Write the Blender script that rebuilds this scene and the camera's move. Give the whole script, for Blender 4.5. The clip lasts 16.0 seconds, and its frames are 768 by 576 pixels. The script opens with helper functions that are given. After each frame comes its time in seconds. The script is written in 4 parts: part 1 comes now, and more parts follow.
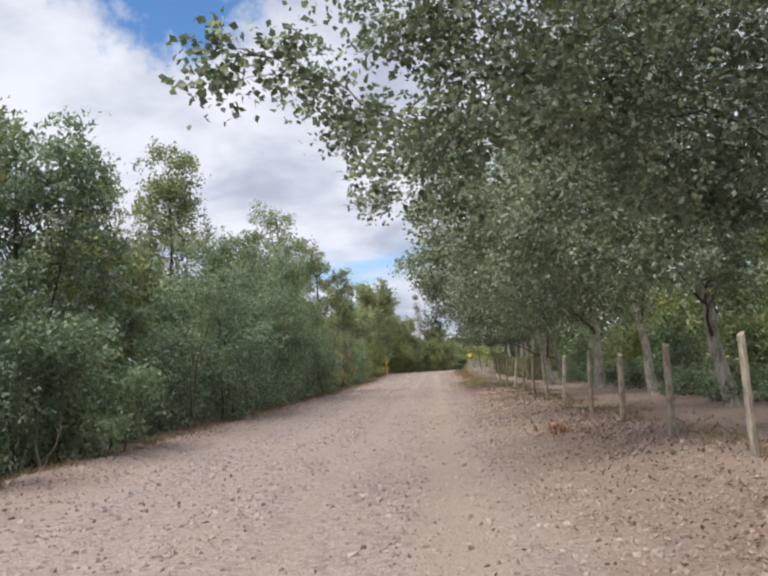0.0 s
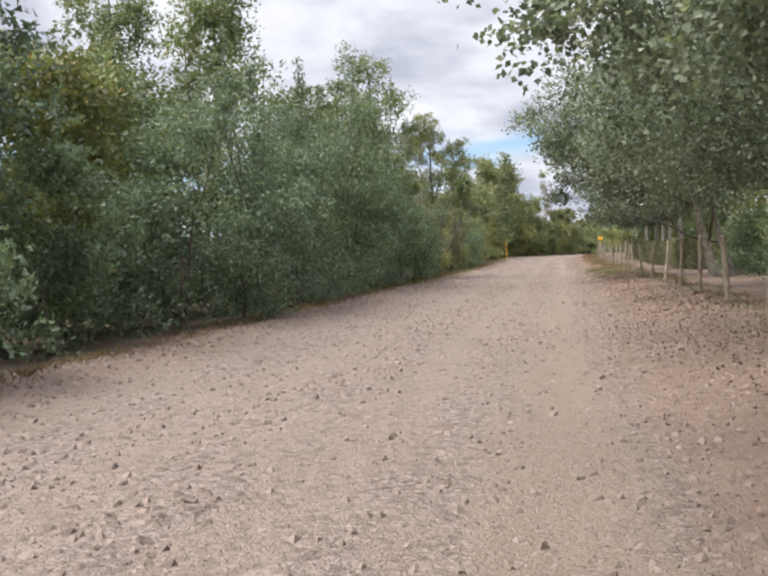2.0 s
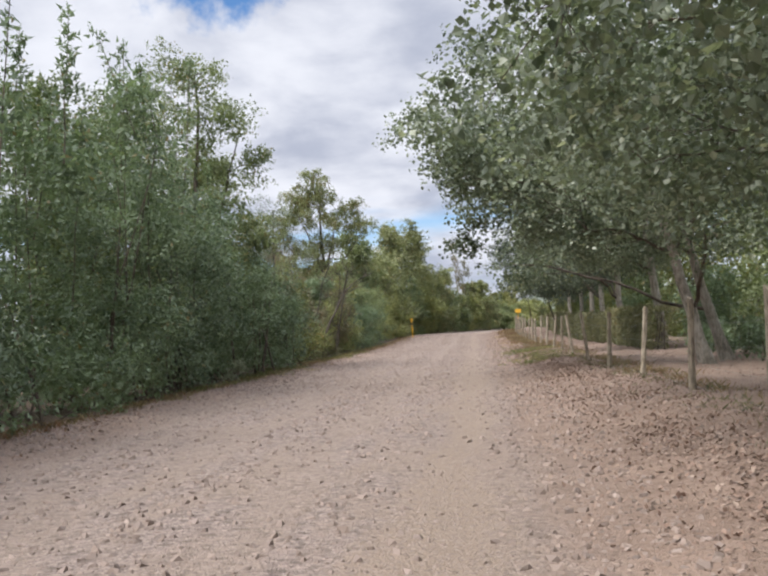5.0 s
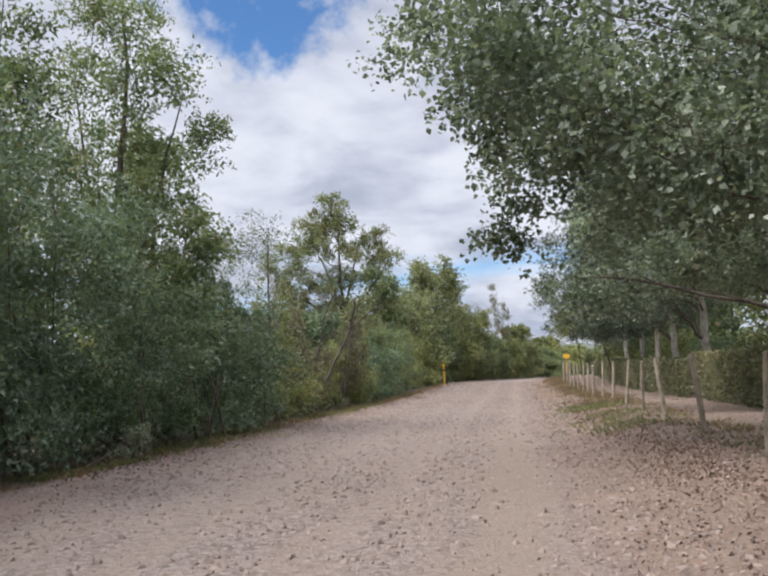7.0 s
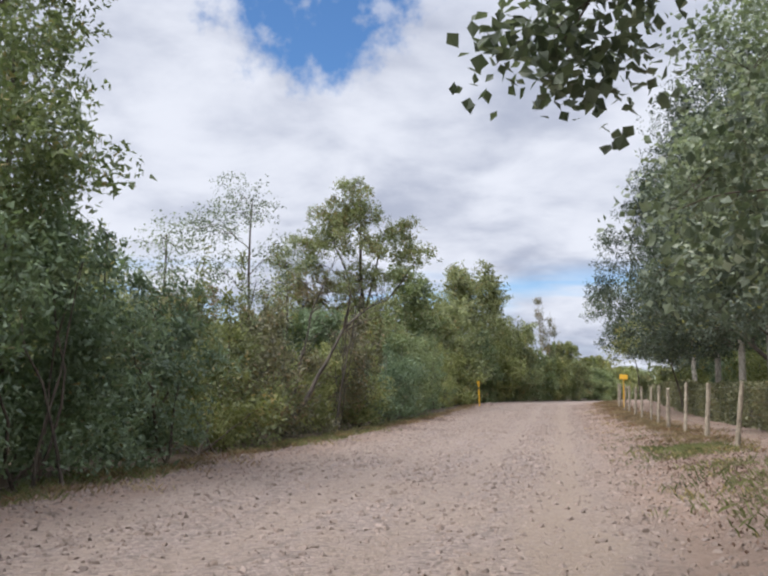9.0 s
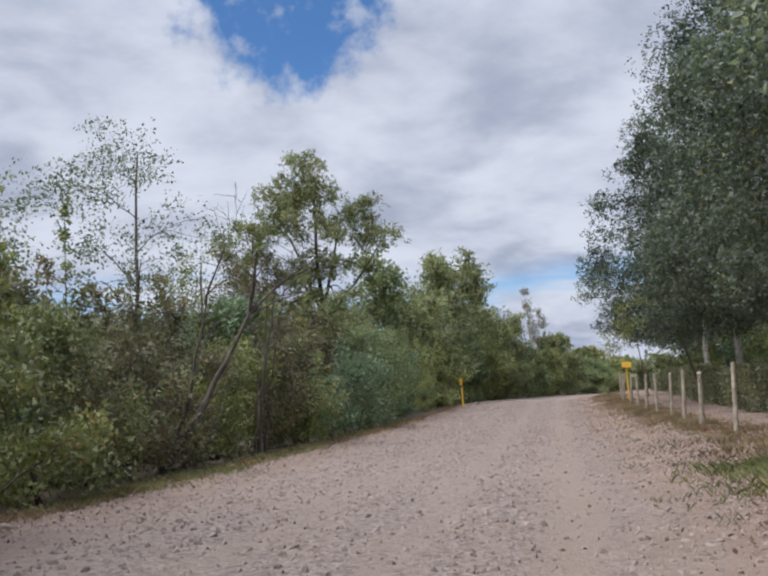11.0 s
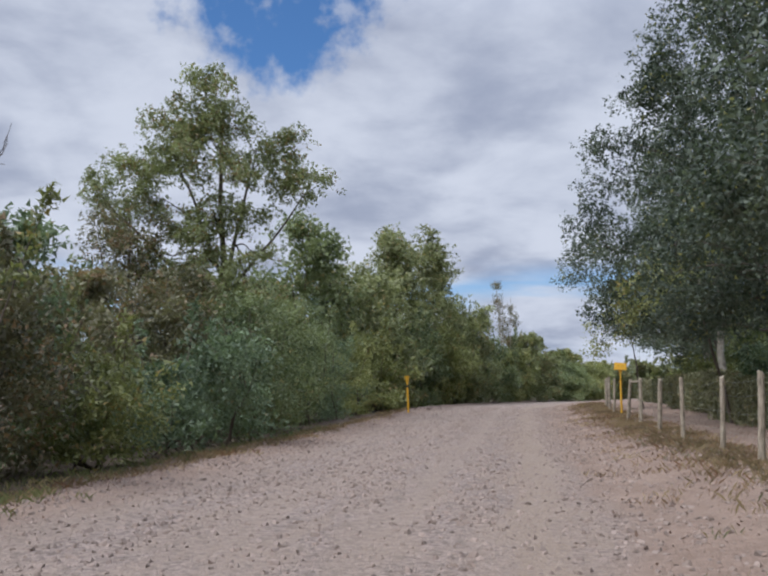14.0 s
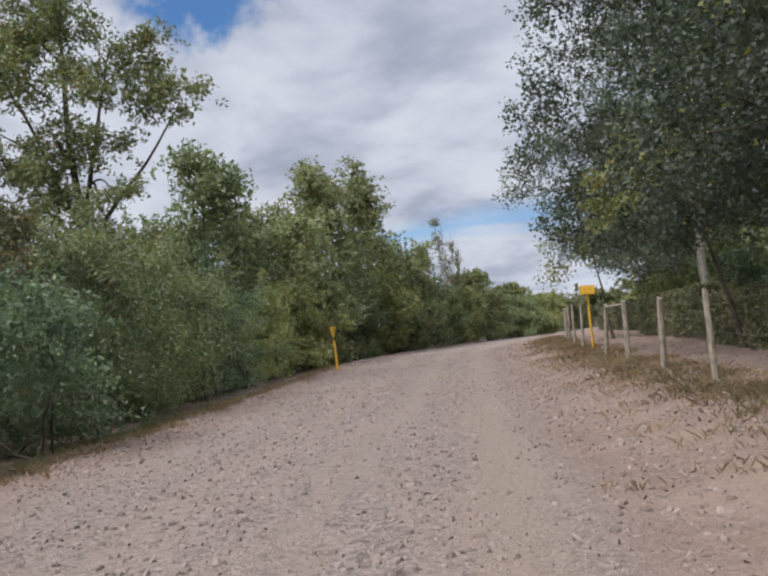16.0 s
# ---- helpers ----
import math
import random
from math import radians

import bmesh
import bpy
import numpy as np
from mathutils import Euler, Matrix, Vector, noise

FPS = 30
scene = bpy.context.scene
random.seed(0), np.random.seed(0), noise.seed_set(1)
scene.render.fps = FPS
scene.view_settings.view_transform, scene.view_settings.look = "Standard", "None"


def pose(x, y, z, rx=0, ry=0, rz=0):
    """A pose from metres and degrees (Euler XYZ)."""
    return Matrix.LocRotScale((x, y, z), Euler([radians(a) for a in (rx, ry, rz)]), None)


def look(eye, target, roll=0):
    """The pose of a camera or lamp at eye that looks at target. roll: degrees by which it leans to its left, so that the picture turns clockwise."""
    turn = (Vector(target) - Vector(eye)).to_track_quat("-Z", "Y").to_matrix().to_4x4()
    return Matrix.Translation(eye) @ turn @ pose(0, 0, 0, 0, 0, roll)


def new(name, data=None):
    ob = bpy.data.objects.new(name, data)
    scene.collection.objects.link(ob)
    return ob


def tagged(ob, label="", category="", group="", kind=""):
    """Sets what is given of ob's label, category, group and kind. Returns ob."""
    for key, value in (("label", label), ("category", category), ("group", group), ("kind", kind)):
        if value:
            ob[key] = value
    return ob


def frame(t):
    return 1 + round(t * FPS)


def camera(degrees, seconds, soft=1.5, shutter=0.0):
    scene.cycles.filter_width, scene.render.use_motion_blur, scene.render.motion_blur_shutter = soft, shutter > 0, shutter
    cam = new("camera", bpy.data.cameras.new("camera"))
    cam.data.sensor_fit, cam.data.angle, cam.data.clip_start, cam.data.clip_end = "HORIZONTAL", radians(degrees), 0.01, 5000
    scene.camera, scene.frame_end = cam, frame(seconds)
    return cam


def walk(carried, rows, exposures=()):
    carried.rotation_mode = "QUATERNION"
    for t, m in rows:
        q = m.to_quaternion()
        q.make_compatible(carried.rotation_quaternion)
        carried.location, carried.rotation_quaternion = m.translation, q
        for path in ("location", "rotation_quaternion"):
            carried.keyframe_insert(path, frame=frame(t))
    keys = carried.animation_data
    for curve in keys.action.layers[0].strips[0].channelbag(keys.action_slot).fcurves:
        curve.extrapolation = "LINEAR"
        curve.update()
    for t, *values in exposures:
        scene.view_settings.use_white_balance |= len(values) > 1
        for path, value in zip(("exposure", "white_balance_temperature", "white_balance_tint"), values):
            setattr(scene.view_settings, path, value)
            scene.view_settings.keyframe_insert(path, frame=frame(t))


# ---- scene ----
cam = camera(47.8, 16.0, soft=2.4)
METRES, EYE, TILT, LEAN, TURN = 59.1, 1.3, 0.0, 0.0, 3.1
ROWS = [
    (0.0, 0.0, 0.0, 0.0, 0.23, 5.21, 2.51),
    (0.5, 0.004, 0.0338, 0.0, 0.92, 6.38, 2.03),
    (1.0, 0.0059, 0.066, -0.0003, 6.13, 6.22, 0.24),
    (1.5, 0.0074, 0.101, -0.0004, 10.07, -0.46, -0.23),
    (2.0, 0.0097, 0.1345, -0.0006, 8.48, -2.35, 1.26),
    (2.5, 0.0125, 0.1673, -0.0002, 4.34, -0.94, 4.97),
    (3.0, 0.0134, 0.1978, -0.0002, 6.5, 3.52, 4.15),
    (3.5, 0.0147, 0.2284, -0.0003, 6.36, 8.58, 3.24),
    (4.0, 0.0175, 0.261, -0.0006, 6.2, 7.94, 2.58),
    (4.5, 0.0213, 0.2933, -0.001, 2.88, 2.6, 2.34),
    (7.0, 0.029, 0.4674, -0.0013, 5.57, 5.74, 1.68),
    (7.5, 0.0305, 0.502, -0.0014, 6.79, 8.53, 1.32),
    (8.0, 0.0316, 0.5369, -0.0015, 8.37, 8.14, 0.18),
    (8.5, 0.0326, 0.5698, -0.0016, 8.41, 6.81, -0.86),
    (11.0, 0.0387, 0.7153, -0.0021, 7.92, 7.05, 2.56),
    (11.5, 0.0402, 0.7422, -0.0023, 7.38, 6.98, -0.3),
    (12.0, 0.0419, 0.772, -0.0024, 7.21, 5.6, 1.29),
    (12.5, 0.0427, 0.802, -0.0023, 7.14, 2.56, 2.63),
    (13.0, 0.0432, 0.8326, -0.002, 8.47, 2.19, 0.9),
    (13.5, 0.045, 0.86, -0.0023, 9.18, 6.05, -2.72),
    (14.0, 0.048, 0.8898, -0.0021, 5.96, 6.88, 0.07),
    (14.5, 0.05, 0.9175, -0.0021, 6.21, 5.65, 0.71),
    (15.0, 0.052, 0.9461, -0.0022, 5.35, 3.61, 2.62),
    (15.5, 0.0536, 0.9731, -0.0018, 3.16, 3.6, 6.25),
    (16.0, 0.0542, 0.9981, -0.0015, 2.72, 3.48, 5.64),
]
walk(cam, [(t, pose(0, 0, EYE, TILT, LEAN, TURN) @ pose(METRES * x, METRES * y, METRES * z, 90 + pitch, roll, yaw)) for t, x, y, z, yaw, pitch, roll in ROWS],
     [(0.0, 0.42, 6300, 10), (1.3, 0.44, 6320, 10), (2.0, 0.54, 6500, 10), (2.5, 0.46, 6420, 10), (3.0, 0.22, 6330, 10), (3.5, 0.2, 6200, 10), (4.0, 0.24, 6230, 10), (4.5, 0.42, 6400, 10), (7.0, 0.31, 6200, 10), (8.5, 0.34, 6250, 10), (11.0, 0.07, 6000, 10), (14.0, -0.04, 5900, 10), (15.0, -0.03, 6030, 10), (16.0, 0.0, 6130, 10)])


# ---- light ----
SUN_AZ, SUN_EL = -130.0, 56.0


def link(tree, a, b):
    tree.links.new(a, b)


def node(tree, kind, **values):
    n = tree.nodes.new(kind)
    for key, value in values.items():
        if key == "ins":
            for slot, v in value.items():
                n.inputs[slot].default_value = v
    return n


def calc(tree, op, a, b=None, clamp=False):
    n = tree.nodes.new("ShaderNodeMath")
    n.operation, n.use_clamp = op, clamp
    for i, v in enumerate((a, b)):
        if v is None:
            continue
        if isinstance(v, (int, float)):
            n.inputs[i].default_value = v
        else:
            link(tree, v, n.inputs[i])
    return n.outputs[0]


def span(tree, value, lo, hi, a=0.0, b=1.0, smooth=True):
    n = tree.nodes.new("ShaderNodeMapRange")
    n.interpolation_type = "SMOOTHSTEP" if smooth else "LINEAR"
    link(tree, value, n.inputs[0])
    for i, v in enumerate((lo, hi, a, b)):
        n.inputs[i + 1].default_value = v
    return n.outputs[0]


def fbm(tree, vector, scale, detail=4.0, rough=0.55, distortion=0.0):
    n = tree.nodes.new("ShaderNodeTexNoise")
    n.inputs["Scale"].default_value = scale
    n.inputs["Detail"].default_value = detail
    n.inputs["Roughness"].default_value = rough
    n.inputs["Distortion"].default_value = distortion
    if vector is not None:
        link(tree, vector, n.inputs["Vector"])
    return n.outputs["Fac"]


def blend(tree, fac, a, b, how="MIX"):
    n = tree.nodes.new("ShaderNodeMix")
    n.data_type, n.blend_type = "RGBA", how
    for slot, v in ((0, fac), (6, a), (7, b)):
        if isinstance(v, (int, float)):
            n.inputs[slot].default_value = v
        elif isinstance(v, tuple):
            n.inputs[slot].default_value = (*v, 1.0)[:4]
        else:
            link(tree, v, n.inputs[slot])
    return n.outputs[2]


def make_world():
    world = bpy.data.worlds.new("sky")
    scene.world = world
    world.use_nodes = True
    t = world.node_tree
    t.nodes.clear()
    out, bg = t.nodes.new("ShaderNodeOutputWorld"), t.nodes.new("ShaderNodeBackground")
    link(t, bg.outputs[0], out.inputs[0])
    bg.inputs[1].default_value = 0.1
    sky = t.nodes.new("ShaderNodeTexSky")
    sky.sky_type, sky.sun_disc = "NISHITA", False
    sky.sun_elevation, sky.sun_rotation = radians(SUN_EL), radians(SUN_AZ)
    sky.dust_density, sky.ozone_density = 0.6, 2.0
    way = t.nodes.new("ShaderNodeTexCoord").outputs["Generated"]
    sep = t.nodes.new("ShaderNodeSeparateXYZ")
    link(t, way, sep.inputs[0])
    # cloud sheet seen in perspective
    h = calc(t, "ADD", calc(t, "MAXIMUM", sep.outputs[2], 0.0), 0.22)
    flat = t.nodes.new("ShaderNodeCombineXYZ")
    link(t, calc(t, "DIVIDE", sep.outputs[0], h), flat.inputs[0])
    link(t, calc(t, "DIVIDE", sep.outputs[1], h), flat.inputs[1])
    big = fbm(t, flat.outputs[0], 1.5, 6.0, 0.55, 0.2)
    puffs = fbm(t, flat.outputs[0], 3.2, 7.0, 0.52, 0.3)
    # the gap in the clouds ahead
    az, el = radians(-16.5), radians(26.5)
    gap = t.nodes.new("ShaderNodeVectorMath")
    gap.operation = "SUBTRACT"
    link(t, way, gap.inputs[0])
    gap.inputs[1].default_value = (math.sin(az) * math.cos(el), math.cos(az) * math.cos(el), math.sin(el))
    wide = t.nodes.new("ShaderNodeVectorMath")
    wide.operation = "MULTIPLY"
    link(t, gap.outputs[0], wide.inputs[0])
    wide.inputs[1].default_value = (0.95, 1.0, 1.05)
    size = t.nodes.new("ShaderNodeVectorMath")
    size.operation = "LENGTH"
    link(t, wide.outputs[0], size.inputs[0])
    ragged = calc(t, "ADD", size.outputs["Value"], calc(t, "MULTIPLY", calc(t, "SUBTRACT", fbm(t, way, 9.0, 5.0, 0.6), 0.5), 0.22))
    hole = span(t, ragged, 0.09, 0.13, 1.0, 0.0)
    wisps = calc(t, "MULTIPLY", hole, span(t, fbm(t, way, 22.0, 4.0, 0.55), 0.52, 0.72, 1.0, 0.35))
    # clear strips low over the horizon
    low = calc(t, "MULTIPLY", span(t, sep.outputs[2], 0.03, 0.09), span(t, sep.outputs[2], 0.12, 0.155, 1.0, 0.0))
    streak = t.nodes.new("ShaderNodeMapping")
    link(t, way, streak.inputs[0])
    streak.inputs["Scale"].default_value = (2.2, 2.2, 17.0)
    streak.inputs["Location"].default_value = (0.35, 0.0, 0.6)
    low = calc(t, "MULTIPLY", low, span(t, fbm(t, streak.outputs[0], 1.6, 4.0, 0.5), 0.40, 0.60))
    clear = calc(t, "MAXIMUM", wisps, calc(t, "MULTIPLY", low, 0.75), True)
    tone = span(t, calc(t, "ADD", calc(t, "MULTIPLY", big, 0.55), calc(t, "MULTIPLY", puffs, 0.45)), 0.36, 0.60)
    cloud = blend(t, tone, (3.7, 3.95, 4.8), (6.8, 6.9, 7.4))
    # an overcast sky is brightest overhead
    overhead = span(t, sep.outputs[2], 0.40, 1.0, 1.0, 2.6, False)
    dome = t.nodes.new("ShaderNodeCombineColor")
    for i in range(3):
        link(t, overhead, dome.inputs[i])
    cloud = blend(t, 1.0, cloud, dome.outputs[0], "MULTIPLY")
    blue = blend(t, 1.0, sky.outputs[0], (0.72, 0.98, 1.22), "MULTIPLY")
    link(t, blend(t, clear, cloud, blue), bg.inputs[0])


make_world()
sun = new("sun", bpy.data.lights.new("sun", "SUN"))
sun.data.energy, sun.data.angle, sun.data.color = 3.7, radians(32), (1.0, 0.95, 0.88)
sun.matrix_basis = look((0, 0, 0), (-math.sin(radians(SUN_AZ)) * math.cos(radians(SUN_EL)), -math.cos(radians(SUN_AZ)) * math.cos(radians(SUN_EL)), -math.sin(radians(SUN_EL))))


# ---- materials ----
def surface(name, rough=0.8):
    m = bpy.data.materials.new(name)
    m.use_nodes = True
    t = m.node_tree
    s = t.nodes["Principled BSDF"]
    s.inputs["Roughness"].default_value = rough
    return m, t, s


def bump(t, s, height, strength, distance):
    n = t.nodes.new("ShaderNodeBump")
    n.inputs["Strength"].default_value, n.inputs["Distance"].default_value = strength, distance
    link(t, height, n.inputs["Height"])
    link(t, n.outputs[0], s.inputs["Normal"])


def leaf_material(name, dark, light, old, share, through_light=0.32):
    """Leaves that differ one from another, clump from clump; share: how many have turned."""
    m, t, s = surface(name, 0.5)
    one = t.nodes.new("ShaderNodeNewGeometry")
    whole = t.nodes.new("ShaderNodeObjectInfo").outputs["Random"]
    place = t.nodes.new("ShaderNodeTexCoord").outputs["Object"]
    clump = fbm(t, place, 0.9, 3.0)
    tint = calc(t, "ADD", calc(t, "MULTIPLY", one.outputs["Random Per Island"], 0.42), calc(t, "MULTIPLY", span(t, clump, 0.36, 0.64), 0.5))
    tint = calc(t, "ADD", tint, calc(t, "MULTIPLY", calc(t, "SUBTRACT", whole, 0.4), 0.4), True)
    colour = blend(t, tint, dark, light)
    pick = calc(t, "FRACT", calc(t, "MULTIPLY", one.outputs["Random Per Island"], 37.7))
    turned = calc(t, "LESS_THAN", pick, calc(t, "MULTIPLY", span(t, fbm(t, place, 0.55, 2.0), 0.42, 0.68), share * 2.2))
    colour = blend(t, turned, colour, old)
    link(t, colour, s.inputs["Base Color"])
    s.inputs["Specular IOR Level"].default_value = 0.4
    glow = t.nodes.new("ShaderNodeBsdfTranslucent")
    link(t, blend(t, 1.0, colour, (1.15, 1.25, 0.75), "MULTIPLY"), glow.inputs[0])
    mix = t.nodes.new("ShaderNodeMixShader")
    mix.inputs[0].default_value = through_light
    link(t, s.outputs[0], mix.inputs[1])
    link(t, glow.outputs[0], mix.inputs[2])
    link(t, mix.outputs[0], t.nodes["Material Output"].inputs[0])
    return m


def bark_material(name, dark, light):
    m, t, s = surface(name, 0.9)
    place = t.nodes.new("ShaderNodeTexCoord").outputs["Object"]
    stretch = t.nodes.new("ShaderNodeMapping")
    link(t, place, stretch.inputs[0])
    stretch.inputs["Scale"].default_value = (1.0, 1.0, 0.25)
    ridge = fbm(t, stretch.outputs[0], 22.0, 5.0, 0.65)
    patch = fbm(t, place, 2.5, 3.0)
    link(t, blend(t, span(t, calc(t, "ADD", calc(t, "MULTIPLY", ridge, 0.6), calc(t, "MULTIPLY", patch, 0.4)), 0.35, 0.62), dark, light), s.inputs["Base Color"])
    bump(t, s, ridge, 0.6, 0.02)
    return m


def paint_material(name, colour, worn, rough=0.55):
    m, t, s = surface(name, rough)
    place = t.nodes.new("ShaderNodeTexCoord").outputs["Object"]
    wear = span(t, fbm(t, place, 14.0, 5.0, 0.65), 0.55, 0.72)
    fade = fbm(t, place, 2.0, 2.0)
    link(t, blend(t, wear, blend(t, calc(t, "MULTIPLY", fade, 0.5), colour, worn), worn), s.inputs["Base Color"])
    bump(t, s, fbm(t, place, 60.0, 3.0), 0.15, 0.003)
    return m


def stone_material(name, dark, light, warm):
    m, t, s = surface(name, 0.9)
    one = t.nodes.new("ShaderNodeNewGeometry").outputs["Random Per Island"]
    other = calc(t, "FRACT", calc(t, "MULTIPLY", one, 17.3))
    grain = fbm(t, t.nodes.new("ShaderNodeTexCoord").outputs["Object"], 60.0, 3.0)
    c = blend(t, one, dark, light)
    c = blend(t, calc(t, "MULTIPLY", other, 0.7), c, warm)
    c = blend(t, calc(t, "MULTIPLY", grain, 0.35), c, dark)
    link(t, c, s.inputs["Base Color"])
    return m


def ground_material():
    """Gravel road with pale wheel tracks, brown verge and a darker brown along the far left, told apart by the distance
    from the road's line.
    """
    m, t, s = surface("gravel_and_soil", 0.95)
    lat = t.nodes.new("ShaderNodeAttribute")
    lat.attribute_name = "lateral"
    place = t.nodes.new("ShaderNodeTexCoord").outputs["Object"]
    along = t.nodes.new("ShaderNodeMapping")
    link(t, place, along.inputs[0])
    along.inputs["Scale"].default_value = (1.0, 0.22, 1.0)
    wob = calc(t, "ADD", calc(t, "MULTIPLY", calc(t, "SUBTRACT", fbm(t, along.outputs[0], 1.3, 4.0, 0.6), 0.5), 1.5), calc(t, "MULTIPLY", calc(t, "SUBTRACT", fbm(t, place, 6.0, 3.0), 0.5), 0.5))
    u = calc(t, "ADD", lat.outputs["Fac"], wob)
    def cells(scale, feature="F1"):
        n = t.nodes.new("ShaderNodeTexVoronoi")
        n.feature = feature
        n.inputs["Scale"].default_value = scale
        link(t, warped, n.inputs["Vector"])
        return n

    shift = t.nodes.new("ShaderNodeTexNoise")
    shift.inputs["Scale"].default_value = 9.0
    link(t, place, shift.inputs["Vector"])
    warp = t.nodes.new("ShaderNodeVectorMath")
    warp.operation = "MULTIPLY_ADD"
    link(t, shift.outputs["Color"], warp.inputs[0])
    warp.inputs[1].default_value = (0.05, 0.05, 0.05)
    link(t, place, warp.inputs[2])
    warped = warp.outputs[0]
    chips, small = cells(19.0), cells(55.0)
    joint_shade = span(t, cells(19.0, "DISTANCE_TO_EDGE").outputs["Distance"], 0.0, 0.16)
    tone, tone2 = t.nodes.new("ShaderNodeSeparateColor"), t.nodes.new("ShaderNodeSeparateColor")
    link(t, chips.outputs["Color"], tone.inputs[0])
    link(t, small.outputs["Color"], tone2.inputs[0])
    patch = fbm(t, along.outputs[0], 2.2, 5.0, 0.6)
    patch2 = fbm(t, place, 0.35, 4.0, 0.6)
    stone = blend(t, tone.outputs[0], (0.12, 0.092, 0.08), (0.32, 0.25, 0.218))
    fines = blend(t, tone2.outputs[1], (0.145, 0.113, 0.099), (0.355, 0.283, 0.247))
    stone = blend(t, span(t, tone.outputs[2], 0.45, 0.6), stone, fines)
    # dirt and the shadow in the gaps between chips, put into the colour
    stone = blend(t, calc(t, "ADD", calc(t, "MULTIPLY", joint_shade, 0.35), 0.65), (0.15, 0.115, 0.094), stone)
    sand = blend(t, fbm(t, place, 30.0, 4.0, 0.7), (0.19, 0.143, 0.108), (0.325, 0.248, 0.192))
    sand = blend(t, calc(t, "MULTIPLY", span(t, tone2.outputs[0], 0.6, 0.75), 0.7), sand, fines)
    sandy = span(t, calc(t, "ADD", calc(t, "MULTIPLY", patch, 0.7), calc(t, "MULTIPLY", patch2, 0.3)), 0.42, 0.62)

    def band(centre, half):
        d = calc(t, "ABSOLUTE", calc(t, "SUBTRACT", u, centre))
        return span(t, d, half * 0.35, half, 1.0, 0.0)

    others = calc(t, "MAXIMUM", band(-1.25, 0.4), calc(t, "MAXIMUM", band(-2.6, 0.4), band(-4.1, 0.45)))
    tracks = calc(t, "MAXIMUM", band(0.1, 0.55), calc(t, "MULTIPLY", others, 0.5))
    road = blend(t, calc(t, "MAXIMUM", calc(t, "MULTIPLY", tracks, 0.9), calc(t, "MULTIPLY", sandy, 0.62)), stone, sand)
    soil = blend(t, fbm(t, place, 18.0, 5.0, 0.7), (0.125, 0.083, 0.062), (0.275, 0.192, 0.147))
    soil = blend(t, calc(t, "MULTIPLY", tone.outputs[1], 0.35), soil, (0.33, 0.25, 0.205))
    soil = blend(t, calc(t, "MULTIPLY", span(t, fbm(t, place, 0.9, 4.0), 0.45, 0.65), 0.55), soil, (0.305, 0.22, 0.172))
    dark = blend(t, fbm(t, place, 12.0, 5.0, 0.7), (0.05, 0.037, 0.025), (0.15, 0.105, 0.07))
    c = blend(t, span(t, u, 0.35, 1.15), road, soil)
    c = blend(t, span(t, u, -5.0, -3.9, 1.0, 0.0), c, soil)
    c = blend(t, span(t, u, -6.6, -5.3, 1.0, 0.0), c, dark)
    c = blend(t, span(t, u, 7.0, 10.0), c, blend(t, fbm(t, place, 1.5, 4.0), (0.10, 0.10, 0.05), (0.20, 0.15, 0.10)))
    link(t, c, s.inputs["Base Color"])
    dome = span(t, chips.outputs["Distance"], 0.0, 0.6, 1.0, 0.0)
    lump = calc(t, "MULTIPLY", calc(t, "MULTIPLY", dome, calc(t, "POWER", tone.outputs[1], 2.0)), 1.0)
    height = calc(t, "ADD", lump, calc(t, "ADD", calc(t, "MULTIPLY", span(t, small.outputs["Distance"], 0.0, 0.6, 1.0, 0.0), 0.5), calc(t, "MULTIPLY", fbm(t, place, 45.0, 4.0, 0.7), 0.5)))
    bump(t, s, height, 0.8, 0.026)
    return m


GROUND = ground_material()
STONES = stone_material("loose_gravel", (0.14, 0.108, 0.094), (0.38, 0.302, 0.264), (0.26, 0.198, 0.162))
LITTER = stone_material("fallen_leaves", (0.14, 0.094, 0.073), (0.43, 0.34, 0.28), (0.28, 0.178, 0.134))
DEAD = bark_material("dead_wood", (0.03, 0.025, 0.02), (0.12, 0.10, 0.08))
BARK = bark_material("grey_bark", (0.16, 0.145, 0.122), (0.46, 0.42, 0.365))
TWIG = bark_material("brown_bark", (0.04, 0.032, 0.026), (0.14, 0.11, 0.085))
WOOD = bark_material("weathered_post_wood", (0.15, 0.125, 0.095), (0.42, 0.36, 0.28))
YELLOW = paint_material("yellow_paint", (0.74, 0.41, 0.015), (0.52, 0.30, 0.05))
INK = paint_material("black_print", (0.03, 0.03, 0.03), (0.08, 0.07, 0.05))
WIRE, _t, _s = surface("galvanised_wire", 0.5)
_s.inputs["Base Color"].default_value, _s.inputs["Metallic"].default_value = (0.32, 0.33, 0.32, 1), 0.7
WHITE_POPLAR = leaf_material("white_poplar_leaves", (0.023, 0.037, 0.026), (0.165, 0.196, 0.145), (0.25, 0.24, 0.08), 0.03, 0.3)
POPLAR = leaf_material("poplar_leaves", (0.066, 0.088, 0.058), (0.285, 0.325, 0.24), (0.40, 0.43, 0.35), 0.10)
TREE_GREEN = leaf_material("green_tree_leaves", (0.074, 0.101, 0.05), (0.287, 0.328, 0.167), (0.30, 0.25, 0.12), 0.05)
OLIVE_TREE = leaf_material("olive_tree_leaves", (0.078, 0.094, 0.045), (0.275, 0.30, 0.152), (0.27, 0.19, 0.09), 0.1)
